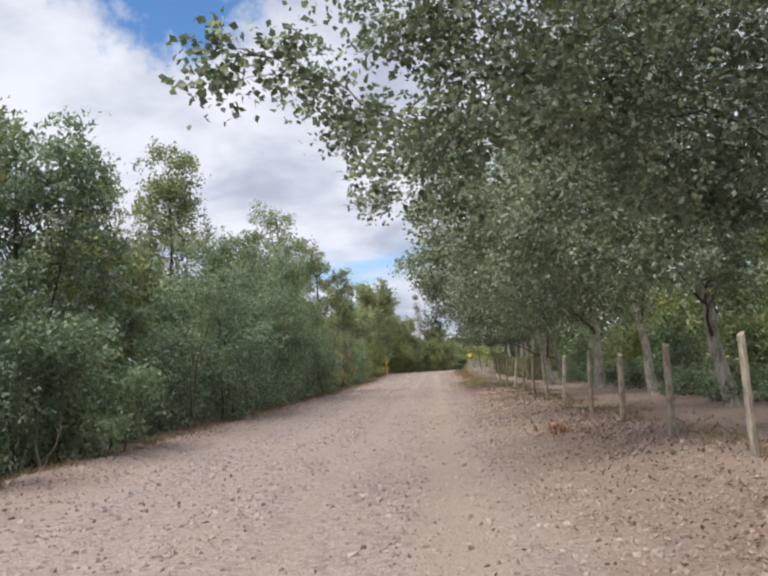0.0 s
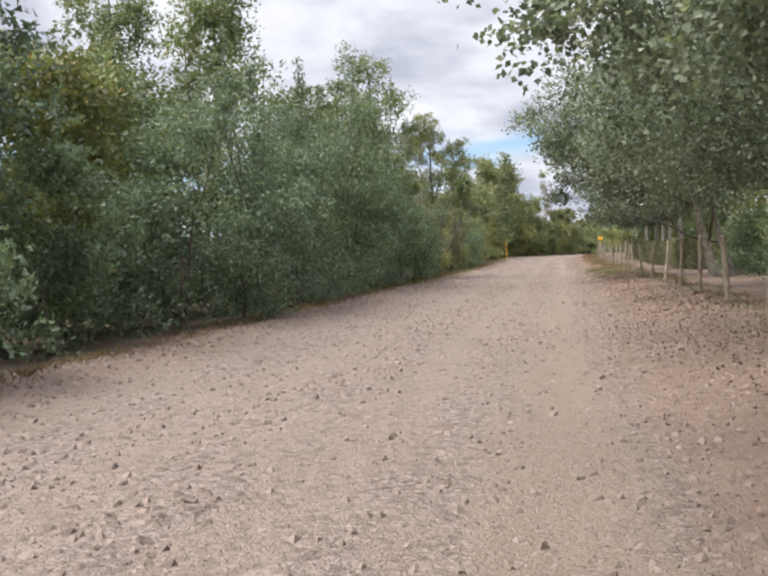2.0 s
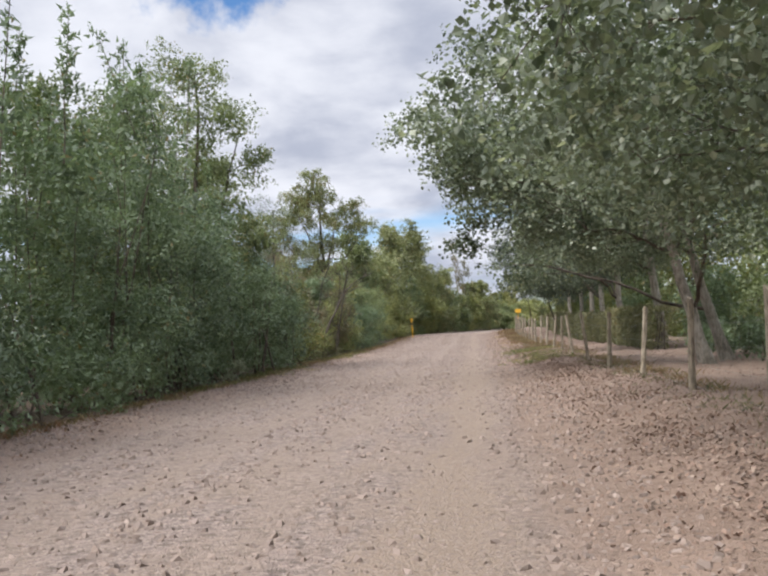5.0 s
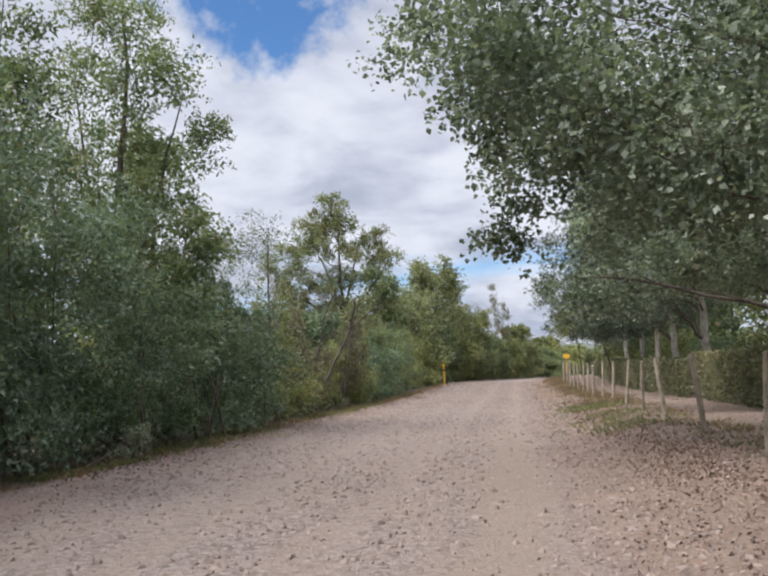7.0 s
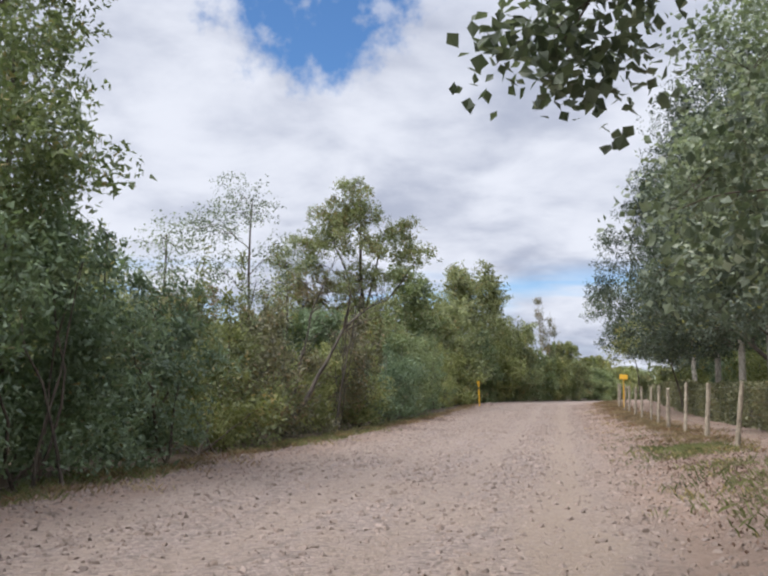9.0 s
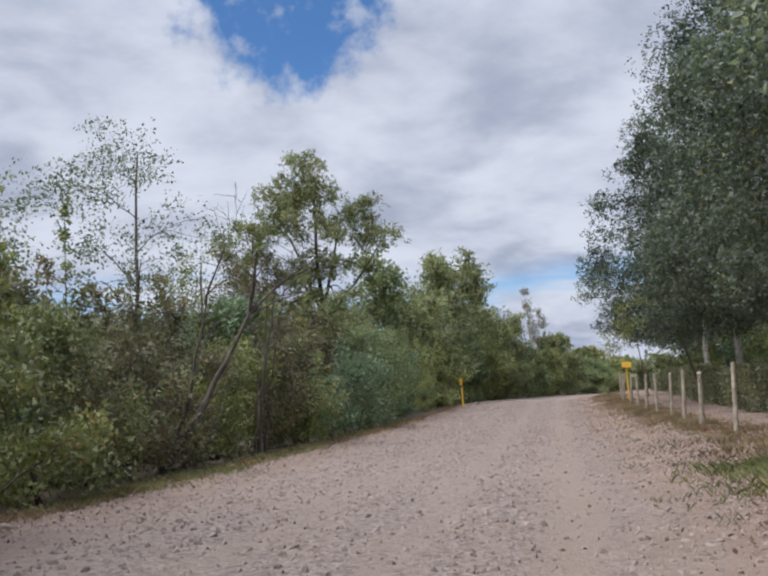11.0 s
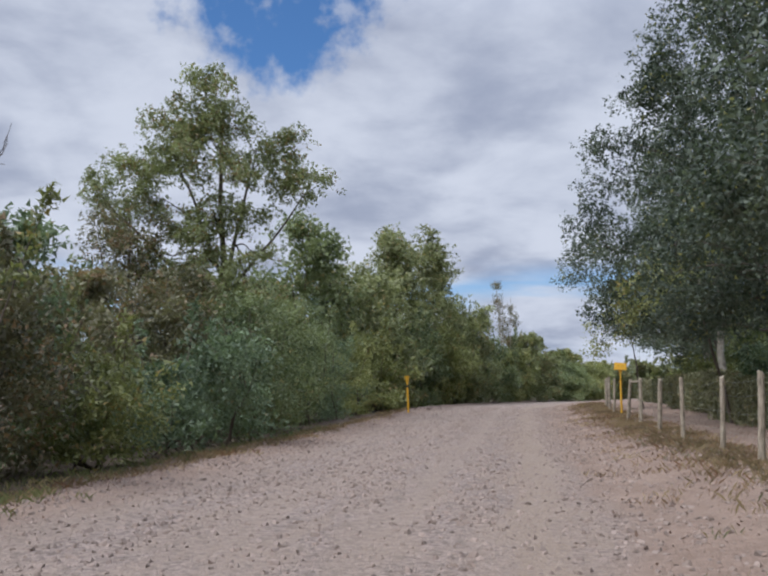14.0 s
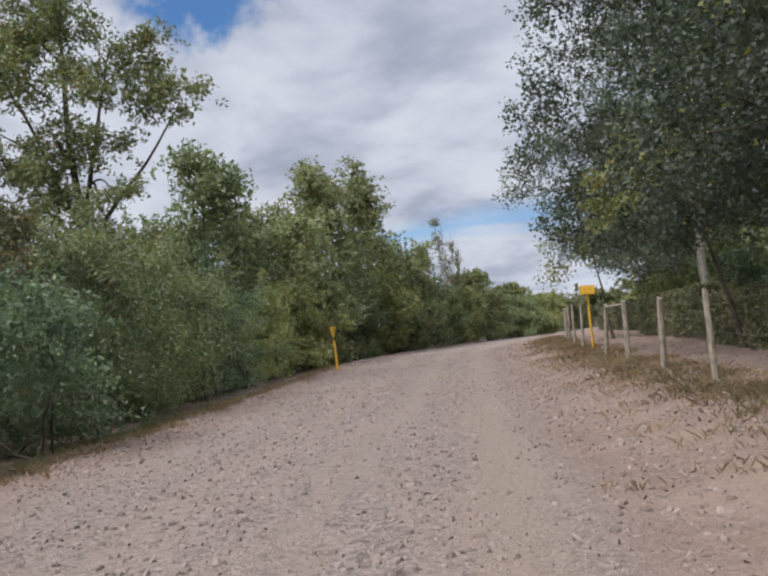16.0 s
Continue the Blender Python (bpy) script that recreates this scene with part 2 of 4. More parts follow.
SHRUB_DARK = leaf_material("dark_shrub_leaves", (0.054, 0.084, 0.052), (0.24, 0.305, 0.189), (0.22, 0.18, 0.09), 0.02)
SHRUB_BLUE = leaf_material("grey_green_leaves", (0.05, 0.078, 0.053), (0.225, 0.285, 0.195), (0.24, 0.20, 0.11), 0.02)
SHRUB_YELLOW = leaf_material("yellowing_leaves", (0.083, 0.099, 0.037), (0.356, 0.368, 0.155), (0.33, 0.25, 0.10), 0.07)
SHRUB_BROWN = leaf_material("olive_brown_leaves", (0.065, 0.065, 0.039), (0.264, 0.246, 0.15), (0.25, 0.17, 0.10), 0.2)
# yellow-green leaves; the sunlit paleness of far trees is put into this colour
SUNLIT_GREEN = leaf_material("sunlit_yellow_green_leaves", (0.094, 0.108, 0.047), (0.36, 0.38, 0.20), (0.38, 0.30, 0.14), 0.06)
HEDGE = leaf_material("clipped_hedge_leaves", (0.05, 0.061, 0.03), (0.33, 0.315, 0.19), (0.28, 0.22, 0.13), 0.1)
GRASS = leaf_material("green_grass", (0.072, 0.086, 0.032), (0.25, 0.265, 0.12), (0.36, 0.29, 0.15), 0.25)
RED_WEED = leaf_material("dead_weed_stalks", (0.10, 0.055, 0.035), (0.36, 0.25, 0.17), (0.40, 0.31, 0.20), 0.4)
STRAW = leaf_material("dry_grass", (0.108, 0.079, 0.043), (0.40, 0.31, 0.19), (0.22, 0.12, 0.07), 0.3)


# ---- mesh helpers ----
def raw_mesh(name, verts, quads, material, smooth=False):
    """verts (n, 3); quads (m, 3 or 4)."""
    me = bpy.data.meshes.new(name)
    verts, quads = np.asarray(verts, np.float32), np.asarray(quads, np.int32)
    k = quads.shape[1]
    me.vertices.add(len(verts))
    me.vertices.foreach_set("co", verts.ravel())
    me.loops.add(quads.size)
    me.loops.foreach_set("vertex_index", quads.ravel())
    me.polygons.add(len(quads))
    me.polygons.foreach_set("loop_start", np.arange(0, quads.size, k, dtype=np.int32))
    me.polygons.foreach_set("use_smooth", np.full(len(quads), smooth))
    me.materials.append(material)
    me.update(calc_edges=True)
    return me


def piece(name, me, parent=None, label=""):
    ob = new(name, me)
    if parent is not None:
        ob.parent = parent
    if label:
        ob["label"] = label
    return ob


def part(name, bm, material, parent, label=""):
    me = bpy.data.meshes.new(name)
    bm.to_mesh(me)
    bm.free()
    me.materials.append(material)
    return piece(name, me, parent, label)


def tubes(paths, sides=6):
    """paths: lists of (point, radius). One (verts, quads) pair of all the tapered tubes."""
    vs, qs, n = [], [], 0
    ang = np.arange(sides) * 2 * np.pi / sides
    for path in paths:
        pts = np.array([p for p, r in path], float)
        rad = np.array([r for p, r in path], float)
        d = np.gradient(pts, axis=0)
        d /= np.linalg.norm(d, axis=1)[:, None] + 1e-9
        ref = np.where(np.abs(d[:, 2:3]) > 0.9, np.array([[1.0, 0, 0]]), np.array([[0, 0, 1.0]]))
        a = np.cross(d, ref)
        a /= np.linalg.norm(a, axis=1)[:, None] + 1e-9
        b = np.cross(d, a)
        ring = pts[:, None] + rad[:, None, None] * (np.cos(ang)[None, :, None] * a[:, None] + np.sin(ang)[None, :, None] * b[:, None])
        vs.append(ring.reshape(-1, 3))
        k = len(pts)
        i, j = np.meshgrid(np.arange(k - 1), np.arange(sides), indexing="ij")
        j2 = (j + 1) % sides
        qs.append(np.stack([n + i * sides + j, n + i * sides + j2, n + (i + 1) * sides + j2, n + (i + 1) * sides + j], -1).reshape(-1, 4))
        n += k * sides
    return np.concatenate(vs), np.concatenate(qs)


def bent(rng, a, b, r0, r1, steps=6, sway=0.12, sag=0.0):
    """A crooked path from a to b, tapering from r0 to r1."""
    a, b = np.array(a, float), np.array(b, float)
    size = np.linalg.norm(b - a)
    wig = np.cumsum(rng.normal(0, sway * size / steps, (steps + 1, 3)), 0)
    s = np.linspace(0, 1, steps + 1)[:, None]
    wig = wig - wig[:1] - s * (wig[-1:] - wig[:1])
    pts = a + (b - a) * s + wig
    pts[:, 2] += sag * size * 4 * (s * (1 - s))[:, 0]
    return [(p, r0 + (r1 - r0) * float(q)) for p, q in zip(pts, s[:, 0])]


def leaves(rng, points, length, width, per, twig, droop, up=0.35, narrow=False, out=None):
    """per leaves along a short twig at each point, each a small blade. Returns verts, quads."""
    n = len(points)
    d = rng.normal(0, 1, (n, 3)) * (1.0 if out is None else 0.35) + (0.0 if out is None else out * 1.4)
    d /= np.linalg.norm(d, axis=1)[:, None] + 1e-6
    d[:, 2] = d[:, 2] * 0.8 - droop * 0.8
    s = rng.uniform(0, 1, (n, per, 1))
    at = points[:, None] + d[:, None] * twig * s + rng.normal(0, 0.17 * twig, (n, per, 3))
    at = at.reshape(-1, 3)
    m = len(at)
    axis = rng.normal(0, 1, (m, 3))
    axis[:, 2] -= droop * 1.2
    axis /= np.linalg.norm(axis, axis=1)[:, None]
    flat = rng.normal(0, 1, (m, 3))
    flat[:, 2] += up * 3
    side = np.cross(axis, flat)
    side /= np.linalg.norm(side, axis=1)[:, None] + 1e-9
    nrm = np.cross(side, axis)
    size = rng.uniform(0.65, 1.25, (m, 1))
    l, w = length * size, width * size * rng.uniform(0.75, 1.15, (m, 1))
    if narrow:
        v = np.stack([at + side * w * 0.5, at - side * w * 0.5 + nrm * w * 0.2, at + axis * l], 1)
        return v.reshape(-1, 3), np.arange(3 * m).reshape(-1, 3)
    v = np.stack([at, at + axis * l * 0.4 + side * w * 0.52 + nrm * w * 0.12, at + axis * l * 0.95, at + axis * l * 0.4 - side * w * 0.52 + nrm * w * 0.12], 1)
    return v.reshape(-1, 3), np.arange(4 * m).reshape(-1, 4)


def clumps(rng, blobs, per_blob, size):
    """Centres and sizes of the leafy clumps that sit over and in each round mass of a crown, one list for each mass."""
    cs, rs = [], []
    for (x, y, z, a, b, c) in blobs:
        k = max(3, int(per_blob * min(1.25, max(0.3, (a * b + b * c + c * a) / 4.2))))
        d = rng.normal(0, 1, (k, 3))
        d /= np.linalg.norm(d, axis=1)[:, None]
        r = rng.uniform(0.3, 1.0, (k, 1)) ** 0.5 * rng.uniform(0.8, 1.15, (k, 1))
        cs.append(np.array([x, y, z]) + d * r * np.array([a, b, c]))
        rs.append(np.full(k, min(a, b, c)) * size * rng.uniform(0.6, 1.4, k))
    return cs, rs


def crown(rng, blobs, per_blob, size, twigs, per, length, width, twig, droop=0.3, up=0.35, floor_z=0.1, narrow=False, core=0, least=8):
    groups, rs = clumps(rng, blobs, per_blob, size)
    cs, rs = np.concatenate(groups), np.concatenate(rs)
    n = len(cs)
    d = np.clip(rng.normal(0, 0.45, (n, twigs, 3)), -1.1, 1.1)
    p = cs[:, None] + d * rs[:, None, None] * np.array([1.0, 1.0, 0.85])
    out = (d + np.array([0, 0, 0.25])).reshape(-1, 3)
    p = p.reshape(-1, 3)
    out, p = out[p[:, 2] > floor_z], p[p[:, 2] > floor_z]
    v, q = leaves(rng, p, length, width, per, twig, droop, up, narrow, out)
    # leaves far from all others drop off
    cell = np.floor(v[q].mean(1) / max(0.2, 2.0 * length)).astype(np.int64) + 400
    key = (cell[:, 0] * 1000 + cell[:, 1]) * 1000 + cell[:, 2]
    kinds, tally = np.unique(key, return_counts=True)
    near = np.zeros(len(key), int)
    for a in (-1, 0, 1):
        for b in (-1, 0, 1):
            for c in (-1, 0, 1):
                k = key + (a * 1000 + b) * 1000 + c
                i = np.clip(np.searchsorted(kinds, k), 0, len(kinds) - 1)
                near += np.where(kinds[i] == k, tally[i], 0)
    v = v[q[near > least]].reshape(-1, 3)
    q = np.arange(len(v)).reshape(-1, q.shape[1])
    if core:
        # the crowded leaves deep inside
        c = np.repeat(np.array([w for w in blobs if min(w[3:]) > 0.75] or blobs, float), core, 0)
        d = np.clip(rng.normal(0, 0.25, (len(c), 3)), -0.4, 0.4)
        p = c[:, :3] + d * c[:, 3:]
        iv, iq = leaves(rng, p[p[:, 2] > 0.2], length * 1.2, width * 1.3, 2, 0.1, 0.1, 0.2, narrow)
        q = np.concatenate([q, iq + len(v)])
        v = np.concatenate([v, iv])
    return v, q, groups


# ---- the ground ----
def smooth(a, b, x):
    s = np.clip((np.asarray(x, float) - a) / (b - a), 0, 1)
    return s * s * (3 - 2 * s)


def road_x(y):
    """How far the road's line has swung to the right at y."""
    d = np.clip(np.asarray(y, float) - 92, 0, None)
    return np.where(d < 60, 0.0045 * d * d, 16.2 + 0.54 * (d - 60))


def lumps(x, y):
    return (np.sin(1.7 * x + 0.6 * y) * np.sin(0.9 * y - 1.1 * x) + 0.6 * np.sin(4.1 * x - 1.3 * y + 1) * np.sin(2.7 * y + 0.5) + 0.35 * np.sin(9.3 * x + 2.0) * np.sin(7.1 * y + 3.0 * x))


def ground_z(x, y):
    x, y = np.asarray(x, float), np.asarray(y, float)
    u = x - road_x(y)
    z = 0.38 * smooth(68, 100, y) + 0.21 * smooth(0.9, 3.0, u) + 0.12 * smooth(5, 9, u)
    z = z + 0.05 * np.exp(-((u + 5.1) / 0.45) ** 2) - 0.12 * smooth(-5.4, -8, u)
    rough = 0.012 + 0.03 * smooth(0.8, 2.5, u) + 0.03 * smooth(-4.8, -6, u)
    ruts = -0.018 * (np.exp(-((u - 0.15) / 0.28) ** 2) + np.exp(-((u + 1.25) / 0.28) ** 2) + np.exp(-((u + 2.6) / 0.3) ** 2))
    near = smooth(220, 120, np.abs(y)) * smooth(60, 30, np.abs(x))
    return z + near * (rough * lumps(x, y) + ruts)


def make_ground():
    far = np.array([20, 40, 80, 160, 320, 700, 1500, 3000.0])
    xs = np.concatenate([-16 - far[::-1], np.arange(-16, -7, 0.5), np.arange(-7, 6, 0.11), np.arange(6, 20, 0.6), 20 + far])
    ys = np.concatenate([-6 - far[::-1], np.arange(-6, 100, 0.3), np.arange(100, 160, 1.0), 160 + far])
    gx, gy = np.meshgrid(xs, ys, indexing="ij")
    gz = ground_z(gx, gy)
    v = np.stack([gx, gy, gz], -1).reshape(-1, 3)
    i, j = np.meshgrid(np.arange(len(xs) - 1), np.arange(len(ys) - 1), indexing="ij")
    w = len(ys)
    q = np.stack([i * w + j, (i + 1) * w + j, (i + 1) * w + j + 1, i * w + j + 1], -1).reshape(-1, 4)
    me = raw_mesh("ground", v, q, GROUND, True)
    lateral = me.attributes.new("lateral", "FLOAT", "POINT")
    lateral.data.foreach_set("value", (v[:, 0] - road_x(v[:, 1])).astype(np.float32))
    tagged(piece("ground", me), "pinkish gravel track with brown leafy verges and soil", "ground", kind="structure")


make_ground()


def scatter_stones(name, label, count, where, low, high, flatness, seed, material):
    """Loose angular stones on the ground. where: gives positions from a generator."""
    rng = np.random.default_rng(seed)
    x, y = where(rng, count)
    n = len(x)
    base = np.array([(1, 0, -0.4), (0.1, 1, -0.4), (-1, 0.1, -0.4), (0, -1, -0.4), (0.6, 0.1, 0.9), (-0.5, 0.0, 1)], float)
    tri = np.array([(0, 1, 4), (1, 5, 4), (1, 2, 5), (2, 3, 5), (3, 4, 5), (3, 0, 4)])
    size = low + (high - low) * rng.uniform(0, 1, n) ** 2.6
    shape = base[None] + rng.normal(0, 0.22, (n, 6, 3))
    shape = shape * np.stack([np.ones(n), rng.uniform(0.55, 1, n), flatness * rng.uniform(0.6, 1.3, n)], -1)[:, None] * size[:, None, None]
    a = rng.uniform(0, 2 * np.pi, n)
    c, s = np.cos(a)[:, None], np.sin(a)[:, None]
    v = np.stack([shape[:, :, 0] * c - shape[:, :, 1] * s, shape[:, :, 0] * s + shape[:, :, 1] * c, shape[:, :, 2]], -1)
    v += np.stack([x, y, ground_z(x, y) + size * flatness * 0.2], -1)[:, None]
    q = (tri[None] + 6 * np.arange(n)[:, None, None]).reshape(-1, 3)
    tagged(piece(name, raw_mesh(name, v.reshape(-1, 3), q, material)), label, "gravel", kind="stuff")


def on_road(rng, n):
    y = rng.uniform(2, 100, int(n * 1.6))
    u = rng.uniform(-5.3, 1.6, len(y))
    keep = np.exp(-((u - 0.15) / 0.35) ** 2) + np.exp(-((u + 1.25) / 0.3) ** 2) + 0.7 * np.exp(-((u + 2.6) / 0.3) ** 2)
    ok = rng.uniform(0, 1, len(y)) > 0.8 * keep
    ok &= rng.uniform(0, 1, len(y)) < 0.45 + 0.55 * smooth(-0.5, 0.6, lumps(u * 0.8, y * 0.3))
    y, u = y[ok][:n], u[ok][:n]
    return u + road_x(y), y


def on_edges(rng, n):
    y = rng.uniform(2, 100, n)
    u = np.where(rng.uniform(0, 1, n) < 0.35, rng.normal(-5.0, 0.35, n), rng.normal(2.3, 0.75, n))
    return u + road_x(y), y


scatter_stones("gravel", "loose grey and pink angular gravel lying on the track", 70000, on_road, 0.010, 0.044, 0.52, 11, STONES)
scatter_stones("verge_stones", "scattered pale stones along both verges", 17000, on_edges, 0.008, 0.042, 0.45, 12, STONES)


def leaf_litter(name, label, count, where, seed):
    rng = np.random.default_rng(seed)
    x, y = where(rng, count)
    p = np.stack([x, y, ground_z(x, y) + rng.uniform(0.008, 0.03, len(x))], -1)
    v, q = leaves(rng, p, 0.047, 0.031, 1, 0.02, 0.0, 1.3)
    v[:, 2] = np.maximum(v[:, 2], ground_z(v[:, 0], v[:, 1]) + 0.004)
    tagged(piece(name, raw_mesh(name, v, q, LITTER)), label, "fallen leaves", kind="stuff")


def on_verge(rng, n):
    y = rng.uniform(0, 95, n * 2)
    u = np.where(rng.uniform(0, 1, n * 2) < 0.22, rng.normal(-5.2, 0.4, n * 2), np.where(rng.uniform(0, 1, n * 2) < 0.65, rng.normal(2.65, 0.5, n * 2), rng.uniform(0.8, 6.0, n * 2)))
    ok = ((u > 0.7) | (u < -4)) & (rng.uniform(0, 1, n * 2) < 0.35 + 0.65 * smooth(-0.4, 0.5, lumps(u * 0.7, y * 0.4)))
    return (u + road_x(y))[ok][:n], y[ok][:n]


def under_poplars(rng, n):
    """The drift of leaves between the track and the fence, thick where the poplars overhang."""
    y = rng.uniform(1, 58, n * 2)
    u = rng.normal(2.15, 0.42, n * 2) + 0.25 * np.sin(y * 0.5)
    ok = (u > 0.8) & (rng.uniform(0, 1, n * 2) < 0.25 + 0.75 * smooth(-0.3, 0.6, lumps(u * 0.9, y * 0.35)))
    return (u + road_x(y))[ok][:n], y[ok][:n]


leaf_litter("leaf_litter", "dry curled brown leaves lying on the verge", 42000, on_verge, 13)
leaf_litter("leaf_drift", "thick drift of pale pinkish-brown poplar leaves beside the fence", 20000, under_poplars, 14)


# ---- trees and shrubs ----
def at_ground(name, x, y):
    root = new(name)
    root.empty_display_size = 0.3
    root.location = (x, y, float(ground_z(x, y)) - 0.03)
    return root


def tree(name, label, x, y, trunks, blobs, leaf, bark, seed, per_blob=20, size=0.34, twigs=14, per=12, length=0.085, width=0.065, twig=0.35, droop=0.35, fine=True, group="", up=0.35, narrow=False, core=0, thin=0.5, rise=0.9):
    """A tree: trunks as (foot dx, dy, top dx, dy, z, radius, height of its foot if it forks off higher up); blobs are the leafy masses (dx, dy, z, rx, ry, rz) from its foot."""
    rng = np.random.default_rng(seed)
    root = tagged(at_ground(name, x, y), label, "tree", group)
    stems = [bent(rng, (a, b, foot[0] if foot else 0), (c, d, h), r, r * 0.2, 9, 0.05) for a, b, c, d, h, r, *foot in trunks]
    for s in stems:
        s[0] = (s[0][0], s[0][1] * 1.3)
        v, q = tubes([s], 10)
        piece("trunk", raw_mesh("trunk", v, q, bark, True), root)
    v, q, cs = crown(rng, blobs, per_blob, size, twigs, per, length, width, twig, droop, up, 0.1, narrow, core)
    tops = [np.array([p for p, r in s]) for s in stems]
    hubs = []
    order = sorted(range(len(blobs)), key=lambda k: min(math.hypot(blobs[k][0] - t[-1][0], blobs[k][1] - t[-1][1]) for t in tops))
    for k in order:
        b = blobs[k]
        to = np.array(b[:3])
        gap = [math.hypot(b[0] - t[-1][0], b[1] - t[-1][1]) for t in tops]
        n = int(np.argmin(gap))
        s = stems[n]
        i = int(np.clip(np.searchsorted(tops[n][:, 2], b[2] - rise * gap[n] - 0.4 * b[5]), 2, len(s) - 1))
        start, r = np.array(s[i][0]), min(s[i][1] * thin, 0.055)
        for hub, hr in hubs:
            if np.linalg.norm(hub - to) < 0.6 * np.linalg.norm(start - to) and hub[2] < to[2] + 1.0:
                start, r = hub, hr * 0.8
        path = bent(rng, start, to, r, max(0.007, r * 0.4), 8, 0.17, 0.05)
        hubs.append((to, max(0.012, r * 0.6)))
        limbs = [path]
        if fine:
            for c in cs[k][::2]:
                j = rng.integers(4, 9)
                limbs.append(bent(rng, path[j][0], c, max(0.006, path[j][1] * 0.5), 0.004, 4, 0.16))
        lv, lq = tubes(limbs, 5 if fine else 4)
        piece("limb", raw_mesh("limb", lv, lq, TWIG, True), root)
    piece("crown", raw_mesh("crown", v, q, leaf), root)
    return root


def shrub(name, label, x, y, blobs, leaf, seed, per_blob=16, size=0.36, twigs=12, per=10, length=0.07, width=0.04, twig=0.3, droop=0.05, stems=7, group="", up=0.2, shoots=0, core=0):
    """A shrub with thin stems from the ground; shoots: upright leafy rods above its top."""
    rng = np.random.default_rng(seed)
    root = tagged(at_ground(name, x, y), label, "shrub", group)
    v, q, cs = crown(rng, blobs, per_blob, size, twigs, per, length, width, twig, droop, up, 0.1, True, core)
    rods = []
    for k in range(stems):
        mass = cs[rng.integers(len(cs))]
        c = mass[rng.integers(len(mass))]
        rods.append(bent(rng, (rng.normal(0, 0.25), rng.normal(0, 0.3), 0), c, 0.03, 0.006, 6, 0.14))
    pts = []
    for k in range(shoots):
        b = blobs[rng.integers(len(blobs))]
        top = max(c[2] + 0.6 * c[5] for c in blobs)
        foot = np.array([b[0] + rng.normal(0, b[3] * 0.35), b[1] + rng.normal(0, b[4] * 0.45), b[2]])
        tip = np.array([foot[0] + rng.normal(0, 0.25), foot[1] + rng.normal(0, 0.25), top + rng.uniform(0.2, 1.5)])
        rods.append(bent(rng, foot, tip, 0.014, 0.004, 5, 0.03))
        s = rng.uniform(0.3, 1, (46, 1))
        pts.append(foot + (tip - foot) * s + rng.normal(0, 0.16, (46, 3)) * (1.12 - s))
    if shoots:
        sv, sq = leaves(rng, np.concatenate(pts), length * 1.1, width * 1.1, 5, 0.16, -0.3, 0.2, True)
        q = np.concatenate([q, sq + len(v)])
        v = np.concatenate([v, sv])
    for r in rods:
        rv, rq = tubes([r], 4)
        piece("stem", raw_mesh("stem", rv, rq, TWIG, True), root)
    piece("foliage", raw_mesh("foliage", v, q, leaf), root)
    return root


# the row of poplars behind the fence, whose crowns hang over the verge
ROW = "poplars behind the fence"


def poplar(x, y, h, reach, low, seed, trunks=None, density=1.0, wide=3.2, tips=(), leaf=POPLAR, label="broad poplar with grey trunk and dense drooping grey-green leaves"):
    """reach: how far the crown hangs out towards the road; low: the height of its lowest leaves."""
    rng = np.random.default_rng(seed)
    blobs = []
    for k in range(9):
        f = k / 8
        z = low + 1.3 + f * (h - low - 2.6)
        r = (1 - 0.45 * abs(f - 0.35) * 1.5)
        blobs.append((-reach * r * rng.uniform(0.35, 0.62), rng.uniform(-0.6, 0.6) * wide, z, reach * 0.42 * r, wide * 0.62 * r, 1.25))
        blobs.append((rng.uniform(-0.5, 1.8), rng.uniform(-0.7, 0.7) * wide, z + 0.3, 2.0 * r, wide * 0.6 * r, 1.3))
    for k in range(4):
        blobs.append((-reach * rng.uniform(0.72, 0.92), rng.uniform(-0.8, 0.8) * wide, low + rng.uniform(0.7, 3.4), 0.85, 1.1, 0.7))
    for k in range(4):
        blobs.append((-reach * (0.12 + 0.16 * k), rng.uniform(-0.9, 0.9) * wide, low + rng.uniform(0.35, 0.8), 1.0, 1.3, 0.55))
    blobs += list(tips)
    trunks = trunks or [(0, 0, rng.uniform(-0.8, -0.2), rng.uniform(-0.5, 0.5), h * 0.75, 0.16)]
    return tree("poplar_tree", label, x, y, trunks, blobs, leaf, BARK, seed, 17, 0.44, 11, max(4, int(9.5 * density)), 0.096, 0.08, 0.4, 0.4, True, ROW, 0.5, y > 52, 140 if leaf is WHITE_POPLAR else 40, 0.4, 0.8)


poplar(6.6, 4.5, 9.5, 7.6, 3.4, 101, density=0.8)
poplar(6.5, 11.0, 10.0, 7.4, 2.7, 102, density=1.25, tips=[(-8.2, -2.9, 4.2, 0.6, 0.8, 0.2), (-7.6, 0.4, 5.0, 0.8, 1.0, 0.35), (-7.3, 0.9, 4.4, 0.5, 0.7, 0.25), (-6.4, -0.5, 5.8, 1.3, 1.5, 0.7), (-5.0, 0.5, 4.6, 1.4, 1.6, 0.7)])
poplar(6.0, 18.0, 10.0, 6.2, 2.2, 103, [(0, 0, -0.9, 0.5, 6.5, 0.15)], density=1.2, tips=[(-7.4, 1.2, 4.9, 0.6, 0.7, 0.25), (-6.0, -1.6, 3.3, 0.6, 0.7, 0.35), (-5.9, 0.4, 5.6, 1.1, 1.3, 0.5), (-5.0, -0.6, 4.0, 1.1, 1.3, 0.7)])
